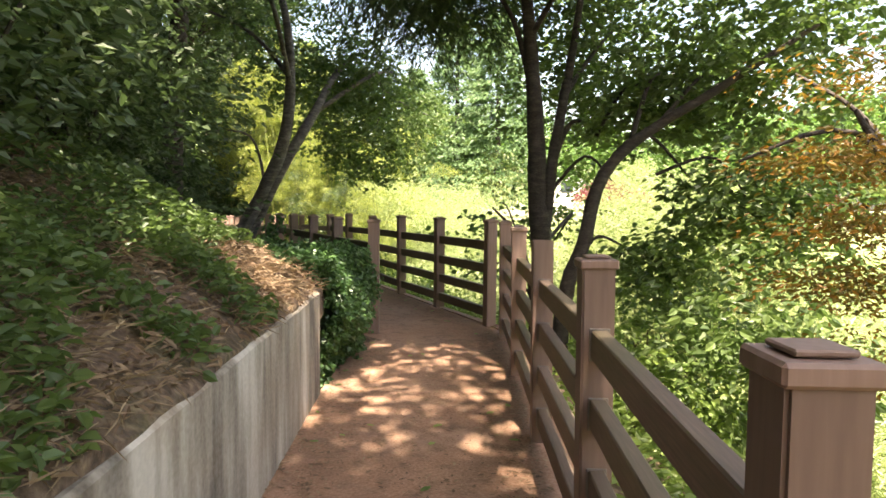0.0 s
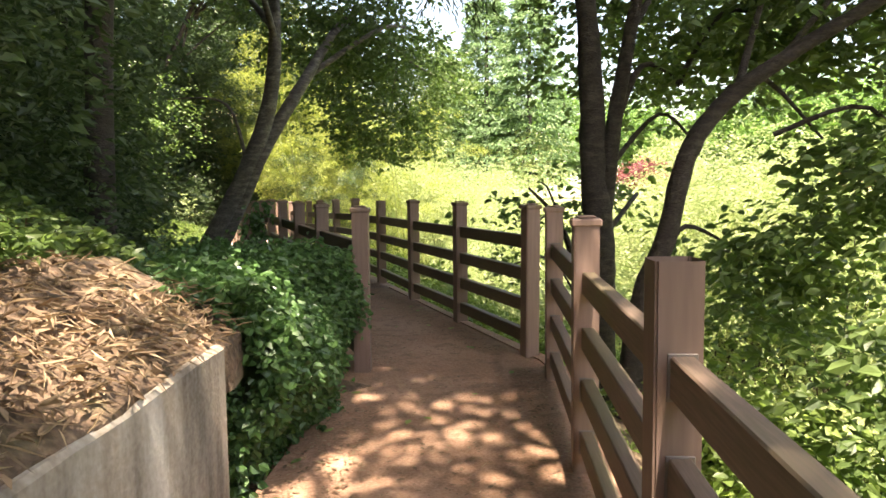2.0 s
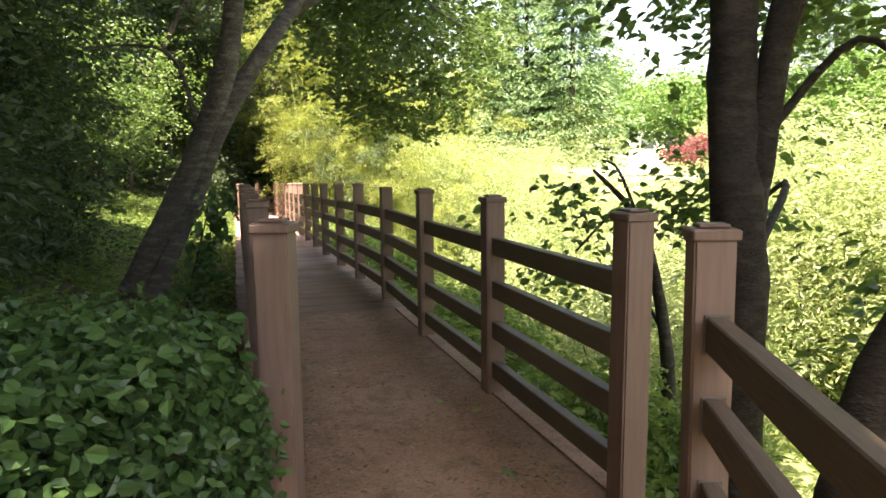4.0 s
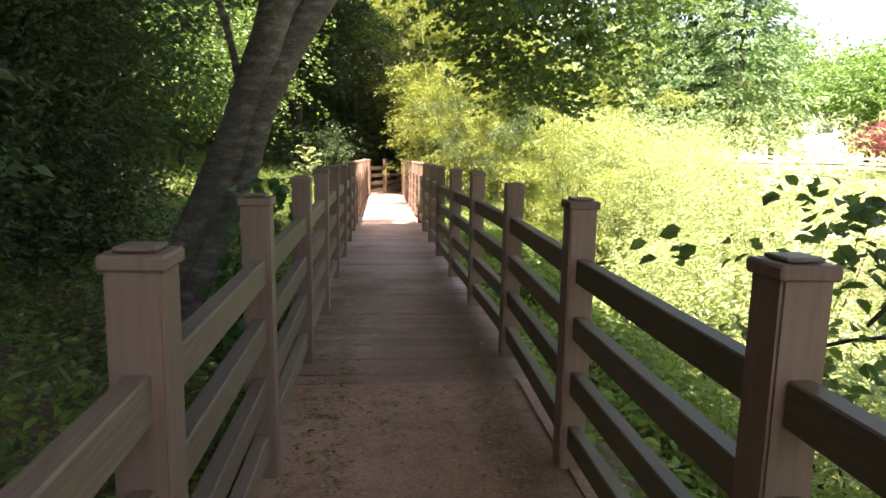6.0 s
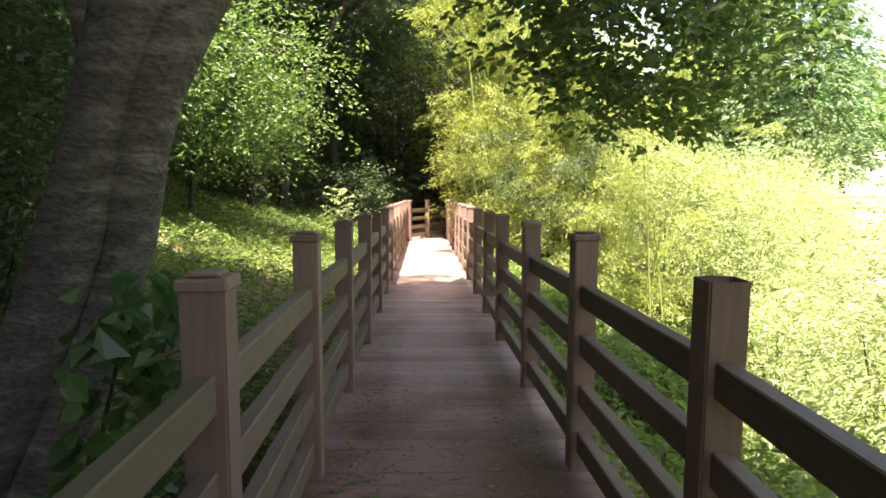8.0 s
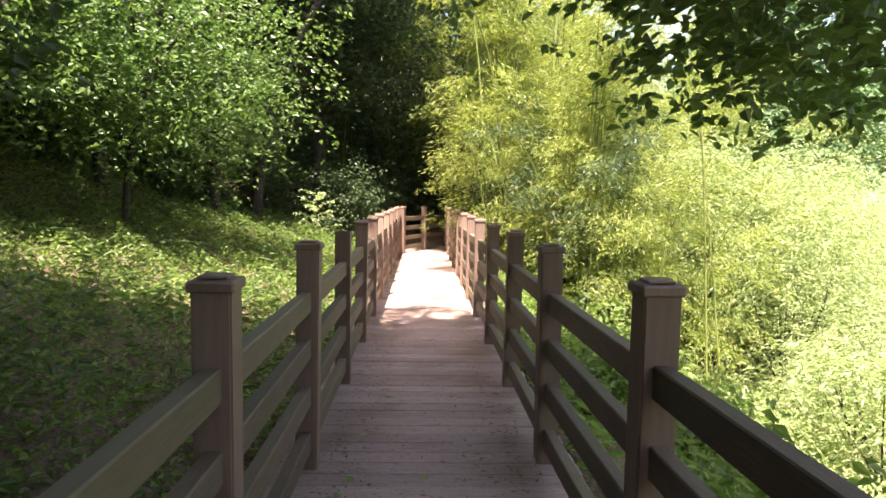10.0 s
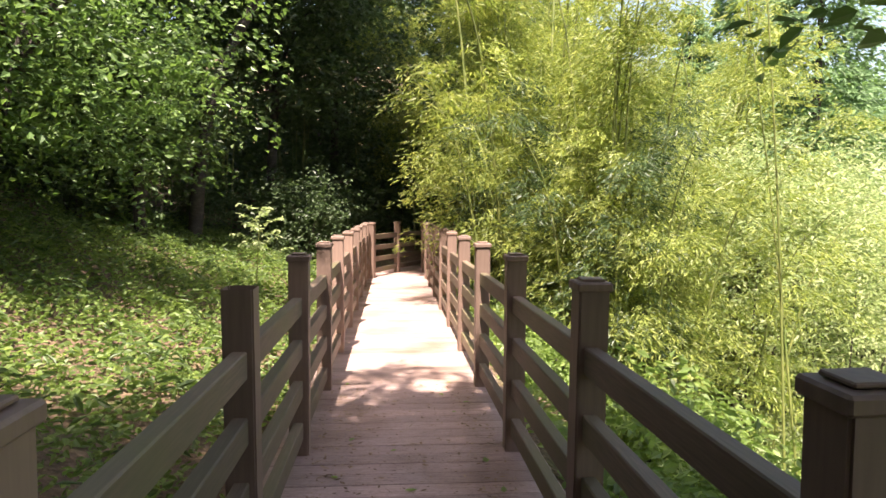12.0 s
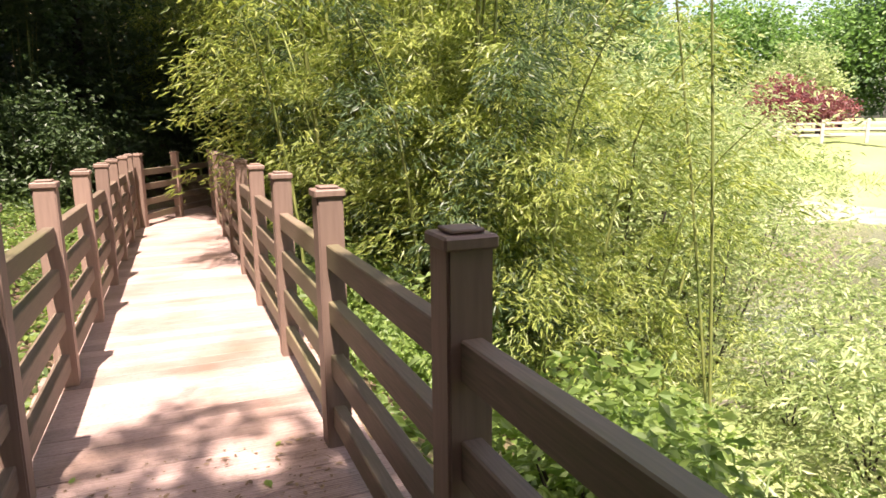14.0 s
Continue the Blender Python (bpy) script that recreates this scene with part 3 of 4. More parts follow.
# cherry that leans over the boardwalk
def cherry():
    base = np.array((1.22, 11.85, float(ground_z(1.22, 11.85)) - 0.1))
    z = base[2]
    P = lambda *c: tuple(np.array(c) - base)
    trunk = joined([
        tube([P(0.90, 11.95, z - 0.1), P(1.21, 11.72, 0.35), P(1.63, 11.5, 1.15), P(2.02, 11.25, 2.0), P(2.25, 11.15, 2.9), P(2.3, 11.4, 4.4), P(2.0, 12.0, 6.2)], [0.18, 0.125, 0.112, 0.112, 0.095, 0.07, 0.035], 14, 0.035),
        tube([P(1.20, 11.82, z - 0.1), P(1.42, 11.72, 0.35), P(1.79, 11.58, 1.15), P(2.12, 11.3, 1.95), P(2.75, 11.6, 2.95), P(3.5, 12.6, 4.0), P(4.3, 14.0, 4.7)], [0.15, 0.105, 0.097, 0.10, 0.08, 0.06, 0.035], 14, 0.035)])
    limbs = [limb_to(P(2.9, 11.8, 3.1), P(5.2, 13.4, 4.2), 0.05, 0.015), limb_to(P(3.8, 13.1, 4.2), P(5.3, 15.6, 3.3), 0.04, 0.008),
             limb_to(P(4.1, 13.7, 4.6), P(6.6, 15.4, 3.7), 0.04, 0.008), limb_to(P(2.28, 11.3, 3.6), P(0.6, 13.2, 5.2), 0.05, 0.012),
             limb_to(P(2.2, 11.6, 5.0), P(3.2, 14.6, 6.4), 0.05, 0.012), limb_to(P(2.3, 11.2, 3.4), P(1.2, 9.2, 4.6), 0.05, 0.012),
             limb_to(P(1.9, 11.3, 1.7), P(0.9, 11.5, 2.6), 0.03, 0.008)]
    c = []
    while len(c) < 140:
        x, y, zz = R.uniform(3.2, 7.0), R.uniform(14.3, 16.9), R.uniform(2.0, 4.4)
        low = 2.05 + 0.28 * abs(x - 5.0) + 0.12 * abs(y - 15.6) + 0.8 * max(0, 4.2 - x)
        if zz > low:
            c.append((x, y, zz))
    for _ in range(95):
        c.append(tuple(in_blob(1, (1.9, 12.6, 6.0), (3.4, 4.2, 1.6), 0.1)[0]))
    for _ in range(70):
        c.append(tuple(in_blob(1, (3.7, 12.8, 4.1), (1.7, 1.2, 1.1), 0.1)[0]))
    c += [(4.1, 12.9, 2.95), (3.6, 12.6, 3.0), (4.5, 13.2, 3.0)]
    for q in ((5.2, 15.7, 2.35), (5.0, 15.5, 2.5), (5.4, 15.9, 2.6), (4.6, 15.2, 2.65), (5.9, 15.5, 2.7), (4.15, 14.6, 2.85)):
        c.append(q)
    p, h = sprays(np.array(c).repeat(9, 0) + R.normal(0, 0.22, (len(c) * 9, 3)), 9, 0.42, 0.035)
    crown = leaf_mesh("crown", p - base, 0.095, LEAF_GREEN, aspect=0.62, flat=0.55, droop=0.35, heading=h, oval=True)
    return twigs_and_crown("cherry_tree", trunk, BARK_CHERRY, crown, tuple(base), "leaning twin-stemmed cherry tree with ringed grey bark", limbs=limbs)


cherry()


def broad_tree(name, base, stems, limb_ends, blobs, n, size, mat, label, mat_bark=BARK, per=9, aspect=0.6, group=""):
    """Stems: lists of points with radii; blobs: (centre, radii, share) of the crown, all in world metres."""
    b = np.array(base, float)
    trunk = joined([tube([np.array(p) - b for p in pts], rad, 12, 0.05) for pts, rad in stems])
    limbs = [limb_to(np.array(s) - b, np.array(e) - b, r, 0.01) for s, e, r in limb_ends]
    tot = sum(s for *_, s in blobs)
    anchors = np.concatenate([in_blob(int(n * s / tot / per), c, r, 0.15) for c, r, s in blobs])
    p, h = sprays(anchors, per, 0.4, 0.05)
    crown = leaf_mesh("crown", p - b, size, mat, aspect=aspect, flat=0.5, droop=0.3, heading=h, oval=True)
    return twigs_and_crown(name, trunk, mat_bark, crown, tuple(b), label, limbs=limbs, group=group)


broad_tree("tree", (4.66, 7.1, -1.2),
           [([(4.66, 7.1, -1.3), (4.63, 7.08, 0.2), (4.60, 7.04, 0.85), (4.55, 7.08, 1.6), (4.52, 7.10, 2.35), (4.48, 7.14, 3.1), (4.42, 7.3, 4.6), (4.4, 7.4, 6.2)], [0.19, 0.15, 0.135, 0.125, 0.11, 0.09, 0.06, 0.025]),
            ([(4.62, 7.02, 1.15), (4.69, 6.98, 1.96), (4.74, 6.93, 2.4), (4.80, 6.90, 2.8), (5.0, 6.95, 3.7), (5.3, 7.1, 5.2)], [0.08, 0.072, 0.066, 0.06, 0.045, 0.02])],
           [((4.68, 6.98, 1.9), (5.15, 6.62, 2.3), 0.045), ((5.1, 6.65, 2.28), (5.9, 6.2, 2.75), 0.03), ((4.52, 7.1, 2.6), (3.4, 8.4, 4.6), 0.05), ((4.8, 6.9, 2.8), (6.6, 8.0, 4.2), 0.04),
            ((4.46, 7.2, 3.5), (5.2, 5.5, 4.8), 0.04), ((4.66, 7.0, 1.0), (5.7, 8.4, 0.9), 0.03), ((4.44, 7.3, 4.0), (3.0, 6.6, 5.4), 0.04), ((4.6, 7.0, 1.5), (5.4, 6.7, 1.75), 0.028)],
           [((5.3, 7.6, 5.0), (2.6, 2.6, 1.7), 8), ((6.6, 8.6, 3.4), (1.8, 1.8, 1.4), 4), ((3.2, 6.6, 5.8), (2.2, 2.8, 1.0), 3.5), ((5.8, 8.7, 1.1), (0.5, 0.6, 0.3), 0.2), ((5.8, 6.3, 2.7), (1.0, 1.0, 0.7), 1.6)],
           21000, 0.105, LEAF_GREEN, "twin-stemmed dark-barked tree behind the fence", per=8)
broad_tree("tree", (4.25, 6.2, -1.5),
           [([(4.25, 6.2, -1.6), (4.27, 6.15, -0.2), (4.33, 6.08, 0.56), (4.45, 5.98, 1.0), (4.55, 5.90, 1.6), (4.72, 5.75, 1.97), (4.98, 5.47, 2.27), (5.34, 5.05, 2.6), (6.0, 4.4, 3.2)], [0.13, 0.10, 0.085, 0.08, 0.075, 0.065, 0.055, 0.045, 0.02])],
           [((4.8, 5.68, 2.05), (5.6, 6.1, 3.0), 0.035), ((4.62, 5.85, 1.8), (5.6, 5.6, 1.75), 0.035), ((5.2, 5.7, 1.78), (6.2, 5.2, 1.3), 0.022),
            ((4.98, 5.47, 2.27), (5.9, 5.6, 2.9), 0.03), ((4.4, 6.0, 0.8), (5.3, 6.2, 0.9), 0.03)],
           [((6.4, 5.2, 3.2), (1.6, 1.4, 1.2), 5), ((6.2, 5.0, 1.4), (1.2, 1.0, 0.9), 4), ((6.6, 6.6, 0.3), (1.4, 1.3, 1.1), 1.6), ((6.0, 4.4, 4.6), (2.4, 2.0, 1.2), 3.5), ((5.0, 4.2, 0.0), (0.8, 1.0, 0.8), 2.2), ((5.2, 5.6, 0.7), (0.6, 0.5, 0.5), 1.0), ((4.3, 4.7, 4.7), (1.7, 1.5, 0.7), 4.0)],
           15000, 0.105, LEAF_GREEN, "leaning dark-barked tree with large leaves", per=8)
broad_tree("tree", (6.2, 9.6, -2.0),
           [([(6.2, 9.6, -2.1), (6.15, 9.6, -0.5), (5.9, 9.7, 0.8), (5.4, 9.8, 1.4)], [0.09, 0.07, 0.04, 0.015])],
           [((5.95, 9.7, 0.6), (5.0, 9.4, 0.7), 0.02), ((6.1, 9.6, -0.2), (5.2, 10.4, 0.2), 0.02), ((5.9, 9.7, 0.8), (6.0, 10.6, 1.5), 0.02)],
           [((5.1, 9.6, 1.0), (0.7, 0.7, 0.45), 2), ((5.3, 10.1, 0.35), (0.65, 0.6, 0.35), 1.6), ((6.1, 9.3, 1.6), (0.8, 0.9, 0.6), 2)],
           440, 0.095, LEAF_GREEN, "slender tree with drooping branches of round leaves", per=6, aspect=0.7)
broad_tree("maple_tree", (4.9, 2.2, -2.0),
           [([(4.9, 2.2, -2.1), (4.85, 2.3, 0.0), (4.5, 2.5, 1.2), (3.9, 2.6, 2.0)], [0.10, 0.08, 0.05, 0.015])],
           [((4.7, 2.4, 0.6), (3.7, 2.2, 1.1), 0.03), ((4.5, 2.5, 1.2), (3.4, 3.0, 1.7), 0.025), ((4.6, 2.5, 1.0), (4.4, 3.4, 2.4), 0.03)],
           [((4.1, 2.6, 1.75), (0.7, 0.6, 0.14), 3), ((4.1, 2.5, 1.35), (0.6, 0.6, 0.14), 2), ((4.2, 2.7, 0.95), (0.55, 0.6, 0.16), 2), ((4.5, 2.7, 2.3), (0.8, 0.7, 0.15), 1.0), ((4.3, 2.6, 0.45), (0.5, 0.5, 0.25), 0.8)],
           5600, 0.05, LEAF_ORANGE, "small maple with orange-tinged leaves", per=7, aspect=0.4)


# dark conifer whose boughs hang over the path
def pine():
    base = np.array((0.3, 8.9, float(ground_z(0.3, 8.9)) - 0.1))
    trunk = tube([(0, 0, 0), (0.1, -0.1, 2.5), (0.3, -0.1, 5.0), (0.4, 0, 8.0)], [0.15, 0.12, 0.09, 0.03], 10, 0.05)
    ends = [np.array(e) - base for e in ((3.9, 8.3, 4.3), (3.2, 7.2, 4.9), (3.6, 9.2, 5.0), (2.2, 6.6, 4.6), (1.6, 10.0, 5.4))]
    limbs = [limb_to((0.25, -0.1, 4.4 + 0.3 * k), e, 0.045, 0.01, 0.5) for k, e in enumerate(ends)]
    a = np.concatenate([in_blob(620, (3.5, 8.3, 4.5), (1.25, 1.1, 1.0), 0.1), in_blob(320, (2.0, 7.6, 5.0), (1.5, 1.4, 0.9), 0.1)]) - base
    p, h = sprays(a, 16, 0.5, 0.03, 1.5)
    crown = leaf_mesh("crown", p, 0.13, LEAF_DARK, aspect=0.16, flat=0.2, droop=1.0, heading=h)
    twigs_and_crown("conifer", trunk, BARK, crown, tuple(base), "dark conifer with drooping boughs over the path", limbs=limbs)


pine()


# forest trees of the hill, three kinds that repeat
def forest_kind(height, spread, leaves, size, mat, label, lean=0.0, low=0.35, girth=1.0):
    top = (lean, 0, height)
    trunk = tube([(0, 0, -0.4), (lean * 0.1, 0.05, height * 0.25), (lean * 0.5, -0.05, height * 0.55), top], [0.16 * girth, 0.12 * girth, 0.08 * girth, 0.02], 9, 0.05)
    limbs = []
    for k in range(5):
        a, s = R.uniform(0, 6.28), R.uniform(0.35, 0.7)
        limbs.append(limb_to((lean * s, 0, height * s), (lean + math.cos(a) * spread * 0.7, math.sin(a) * spread * 0.7, height * (s + 0.22)), 0.05, 0.012))
    c = in_blob(int(leaves / 90), (lean, 0, height * (0.5 + low / 2)), (spread, spread, height * (0.5 - low / 2)), 0.3)
    p, h = sprays(np.repeat(c, 10, 0) + R.normal(0, 0.38, (len(c) * 10, 3)), 9, 0.5, 0.06)
    crown = leaf_mesh("crown", p, size, mat, aspect=0.55, flat=0.5, heading=h)
    return twigs_and_crown("forest_tree", trunk, BARK, crown, (0, 0, 0), label, "tree", "trees on the hillside", limbs)


KINDS = [forest_kind(8.5, 2.7, 15000, 0.15, LEAF_DARK, "tall shade tree with dense dark green crown", 0.6),
         forest_kind(7.0, 2.3, 13000, 0.13, LEAF_DARK, "mid-sized forest tree with a low dark crown", 0.2, 0.15),
         forest_kind(5.0, 1.7, 9000, 0.13, LEAF_GREEN, "young broad-leaved tree on the slope", 0.3, 0.2)]
spots = [(0, -3.2, 4.8, 1.0), (1, -1.8, 8.6, 1.0), (1, -0.9, 15.0, 0.75), (1, -0.5, 13.1, 0.55), (1, -4.6, 19.6, 1.0), (1, -2.6, 7.0, 1.1), (0, -4.0, 11.5, 1.15), (1, -2.2, 11.0, 0.9),
         (1, -5.6, 16.5, 1.0), (0, -5.2, 22.0, 1.1), (1, -5.8, 22.0, 1.2), (0, -4.2, 26.0, 1.15), (1, -2.2, 29.0, 1.0), (0, 0.2, 31.5, 1.05), (1, 1.6, 34.5, 1.1),
         (0, -2.4, 34.0, 1.2), (0, 4.0, 37.0, 1.2), (1, -6.5, 30.0, 1.3), (0, -4.8, 1.4, 1.1), (1, -4.6, -1.8, 1.1), (0, -5.8, 5.0, 1.2),
         (0, 1.0, 37.5, 1.2), (0, -6.0, 36.0, 1.3), (1, 6.5, 39.0, 1.1), (0, -7.0, 14.0, 1.3), (0, -7.5, 18.5, 1.3), (0, -3.4, 12.6, 1.0), (1, -4.2, -5.0, 1.0)]
for k, x, y, s in spots:
    m = pose(x, y, float(ground_z(x, y)) - 0.05, 0, 0, R.uniform(-40, 40)) @ Matrix.Scale(s, 4)
    copy_thing(KINDS[k], m)
# added trees: crowns stay above the view and only shade deck and slope
TALL = forest_kind(12.0, 2.7, 24000, 0.17, LEAF_DARK, "tall overhanging tree added for shade, high crown out of view", 4.5, 0.6)
for x, y, s in ((-2.1, 3.3, 1.0), (-1.9, 5.4, 1.0), (-1.9, 12.8, 0.97), (-5.4, 6.4, 0.9), (-5.0, 9.4, 1.0), (-5.7, 10.6, 1.0), (-5.6, -3.5, 1.0), (-0.9, 28.6, 1.0), (-5.0, 27.6, 1.0), (-6.4, 2.0, 1.0)):
    copy_thing(TALL, pose(x, y, float(ground_z(x, y)) - 0.05, 0, 0, R.uniform(-6, 6)) @ Matrix.Scale(s, 4))
TALL.location = (-1.8, 8.4, float(ground_z(-1.8, 8.4)) - 0.05)
# added too, its sparse unseen crown dapples the first leg
THIN = forest_kind(11.0, 2.8, 6300, 0.15, LEAF_GREEN, "tall tree with a thin open crown, added unseen for dappled shade", 4.2, 0.6)
THIN.location = (-2.6, -0.6, float(ground_z(-2.6, -0.6)) - 0.05)
KINDS.append(forest_kind(4.4, 1.9, 9000, 0.095, LEAF_MAPLE_DIM, "young maple, leaf colour dimmed for partial shade", 0.9, 0.2, 0.42))
KINDS[3].location = (-1.5, 22.4, float(ground_z(-1.5, 22.4)) - 0.05)
copy_thing(KINDS[3], pose(-2.7, 20.4, float(ground_z(-2.7, 20.4)) - 0.05, 0, 0, 20) @ Matrix.Scale(1.0, 4))
copy_thing(KINDS[2], pose(-1.9, 28.4, float(ground_z(-1.9, 28.4)) - 0.05, 0, 0, 200) @ Matrix.Scale(0.9, 4))
for x, y, s in ((-2.8, 24.6, 0.9), (-1.3, 26.8, 0.8)):
    copy_thing(KINDS[2], pose(x, y, float(ground_z(x, y)) - 0.05, 0, 0, R.uniform(0, 360)) @ Matrix.Scale(s, 4))
for k, x, y in ((0, -9.0, 9.0), (1, -9.5, 25.0), (2, -4.5, 18.8)):
    KINDS[k].location = (x, y, float(ground_z(x, y)) - 0.05)


# shrubs
def shrub_kind(width, height, leaves, size, mat, label, aspect=0.55):
    th = new("shrub")
    tagged(th, label, "shrub", "shrubs")
    for k in range(6):
        a = k * 1.05 + R.uniform(0, 0.5)
        part("stem", raw_mesh("stem", *tube([(0, 0, -0.1), (math.cos(a) * width * 0.2, math.sin(a) * width * 0.2, height * 0.4), (math.cos(a) * width * 0.28, math.sin(a) * width * 0.28, height * 0.66)], [0.016, 0.011, 0.004], 5), BARK, True), th)
    c = in_blob(int(leaves / 60), (0, 0, height * 0.55), (width / 2, width / 2, height * 0.45), 0.3)
    p, h = sprays(np.repeat(c, 8, 0) + R.normal(0, 0.13 * width, (len(c) * 8, 3)), 8, 0.3, 0.04)
    p[:, 2] = np.maximum(p[:, 2], 0.02)
    part("foliage", leaf_mesh("foliage", p, size, mat, aspect=aspect, flat=0.45, heading=h), th)
    return th


def scatter_things(kind, places, smin, smax):
    """Copies at the places; the kind itself takes the first."""
    for k, (x, y) in enumerate(places):
        m = pose(x, y, float(ground_z(x, y)) - 0.03, 0, 0, R.uniform(0, 360)) @ Matrix.Scale(R.uniform(smin, smax), 4)
        if k:
            copy_thing(kind, m)
    x, y = places[0]
    kind.location = (x, y, float(ground_z(x, y)) - 0.03)


# shrubs whose dark leaf colour carries the shade of hill and trees
shaded_places = [(-0.9, 3.6), (-2.2, 2.0), (-0.4, 5.3), (-1.4, 5.8), (-2.2, 4.0), (-0.6, 6.9), (-2.9, 0.6), (-0.5, 7.8), (-1.2, 8.0), (-0.3, 9.4), (-1.0, 10.0), (-0.2, 10.9), (-0.7, 12.2), (0.0, 13.4), (-1.4, 14.6),
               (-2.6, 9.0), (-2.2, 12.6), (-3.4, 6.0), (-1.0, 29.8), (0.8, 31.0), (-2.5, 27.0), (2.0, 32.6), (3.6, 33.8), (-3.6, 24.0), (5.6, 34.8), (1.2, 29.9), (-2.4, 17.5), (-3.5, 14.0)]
scatter_things(shrub_kind(1.9, 1.7, 6600, 0.075, LEAF_DARK, "dense undergrowth shrub on the slope, shade put into its leaf colour"), shaded_places, 0.8, 1.35)
slope_places = [(x_right(y) + d, y) for y, d in zip(np.arange(8.2, 31, 0.95), R.uniform(0.9, 2.4, 30))] + [(4.3, 4.6), (3.8, 3.2), (3.0, 1.7), (4.6, 5.7), (2.7, 0.8), (4.4, 2.9)]
scatter_things(shrub_kind(1.0, 0.75, 2200, 0.085, LEAF_BRIGHT, "bright green leafy weeds below the boardwalk"), slope_places, 0.7, 1.2)
def pond_view(x, y):
    """The low open ground round the pond, past the bamboo."""
    az, r = np.degrees(np.arctan2(x - 3.1, y - 17.0)), np.hypot(x - 3.1, y - 17.0)
    return (az > 47) & (az < 72) & (r > 7.5) & (r < 34)


meadow_places = [(9.6, 21.0), (10.6, 20.4), (9.9, 22.2), (11.3, 22.6), (9.2, 19.9)]
while len(meadow_places) < 95:
    x, y = R.uniform(6.5, 30), R.uniform(3, 40)
    if x - x_right(y) > 3 and not (x < 9.5 and 17 < y < 26) and not pond_view(x, y):
        if not (x > 7 and 17 + (x - 3) * 0.12 < y < 18.5 + (x - 3) * 1.05 and R.uniform() < 0.95):
            meadow_places.append((x, y))
scatter_things(shrub_kind(2.0, 1.7, 2900, 0.095, LEAF_MEADOW, "sunlit yellow-green willow shrub in the wetland", 0.3), meadow_places, 0.7, 1.5)


willow_places = []
while len(willow_places) < 36:
    x, y = R.uniform(6.2, 15), R.uniform(11, 31)
    if (y > 17 + (x - 3) * 0.8 and x - x_right(y) > 5) or (y < 14 and 9.5 < x < 13):
        if not pond_view(x, y):
            willow_places.append((x, y))
willow_places += [(R.uniform(7.6, 13), R.uniform(9.5, 16.5)) for _ in range(13)]
while len(willow_places) < 60:
    x, y = R.uniform(9, 22), R.uniform(19, 40)
    if not pond_view(x, y) and y > 12 + x:
        willow_places.append((x, y))
scatter_things(shrub_kind(2.6, 3.6, 7600, 0.08, LEAF_MEADOW, "tall sunlit willow thicket in the wetland", 0.3), willow_places, 0.85, 1.4)


# bamboo
def bamboo_kind(culms, height, leaves_each, mat, label, low=0.14):
    th = new("bamboo_clump")
    tagged(th, label, "bamboo", "bamboo stand")
    spots_, heads = [], []
    for k in range(culms):
        a, r = R.uniform(0, 6.28), R.uniform(0.1, 0.8)
        b = np.array((math.cos(a) * r, math.sin(a) * r, -0.1))
        hgt, out = height * R.uniform(0.7, 1.05), R.uniform(0.4, 1.3)
        pts = [b, b + (math.cos(a) * out * 0.12, math.sin(a) * out * 0.12, hgt * 0.4), b + (math.cos(a) * out * 0.5, math.sin(a) * out * 0.5, hgt * 0.8), b + (math.cos(a) * out * 1.15, math.sin(a) * out * 1.15, hgt)]
        part("culm", raw_mesh("culm", *tube(pts, [0.022, 0.019, 0.011, 0.004], 6), CULM, True), th)
        # feathery side branches, each with its own twigs
        for s in np.clip(R.uniform(low, 1.02, 15), 0.05, 1):
            at_ = np.array([np.interp(s, (0, 0.4, 0.8, 1), [p[i] for p in pts]) for i in range(3)])
            turn, long_ = R.uniform(0, 6.28), R.uniform(0.5, 1.15) * (1.35 - 0.75 * s)
            f = R.uniform(0.15, 1, max(leaves_each // 135, 1)) ** 0.8
            tw = at_ + np.stack([np.cos(turn) * long_ * f, np.sin(turn) * long_ * f, long_ * (0.45 * f - 0.75 * f**2.2)], 1) + R.normal(0, 0.055, (len(f), 3))
            p, h = sprays(tw, 9, 0.30, 0.03, 0.6)
            spots_.append(p)
            heads.append(0.6 * h + 0.4 * turn)
    p, h = np.concatenate(spots_), np.concatenate(heads)
    part("foliage", leaf_mesh("foliage", p, 0.092, mat, aspect=0.19, flat=0.35, droop=0.45, heading=h), th)
    return th


B1 = bamboo_kind(10, 6.5, 2300, LEAF_BAMBOO, "tall yellow-green bamboo clump in sunlight", 0.3)
B2 = bamboo_kind(8, 5.0, 2300, LEAF_BAMBOO, "arching yellow-green bamboo clump", 0.3)
# same bamboo in the dark leaf colour, which stands in for shade
B3 = bamboo_kind(9, 6.5, 900, LEAF_DARK, "bamboo clump at the wood's edge, shade put into its leaf colour")
scatter_things(B1, [(6.0, 23.4), (5.7, 25.4), (6.2, 26.6), (6.6, 28.4), (6.2, 30.4), (8.6, 29.5), (6.8, 31.8), (9.8, 27.6), (10.8, 31.0), (8.4, 33.6), (4.6, 33.6), (12.0, 34.0), (6.9, 29.4), (8.8, 31.4)], 1.05, 1.5)
scatter_things(B2, [(5.3, 24.0), (6.6, 24.6), (6.3, 22.6), (8.4, 24.4), (7.5, 22.8), (9.6, 25.4)], 0.75, 1.0)
# dark leaves paint the shade low in the stand, under the sunlit clumps
B4 = bamboo_kind(8, 4.2, 2200, LEAF_DARK, "leafy bamboo close to the boardwalk, leaf colour darkened for shade")
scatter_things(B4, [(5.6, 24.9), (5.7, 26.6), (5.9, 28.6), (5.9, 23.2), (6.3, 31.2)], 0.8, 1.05)
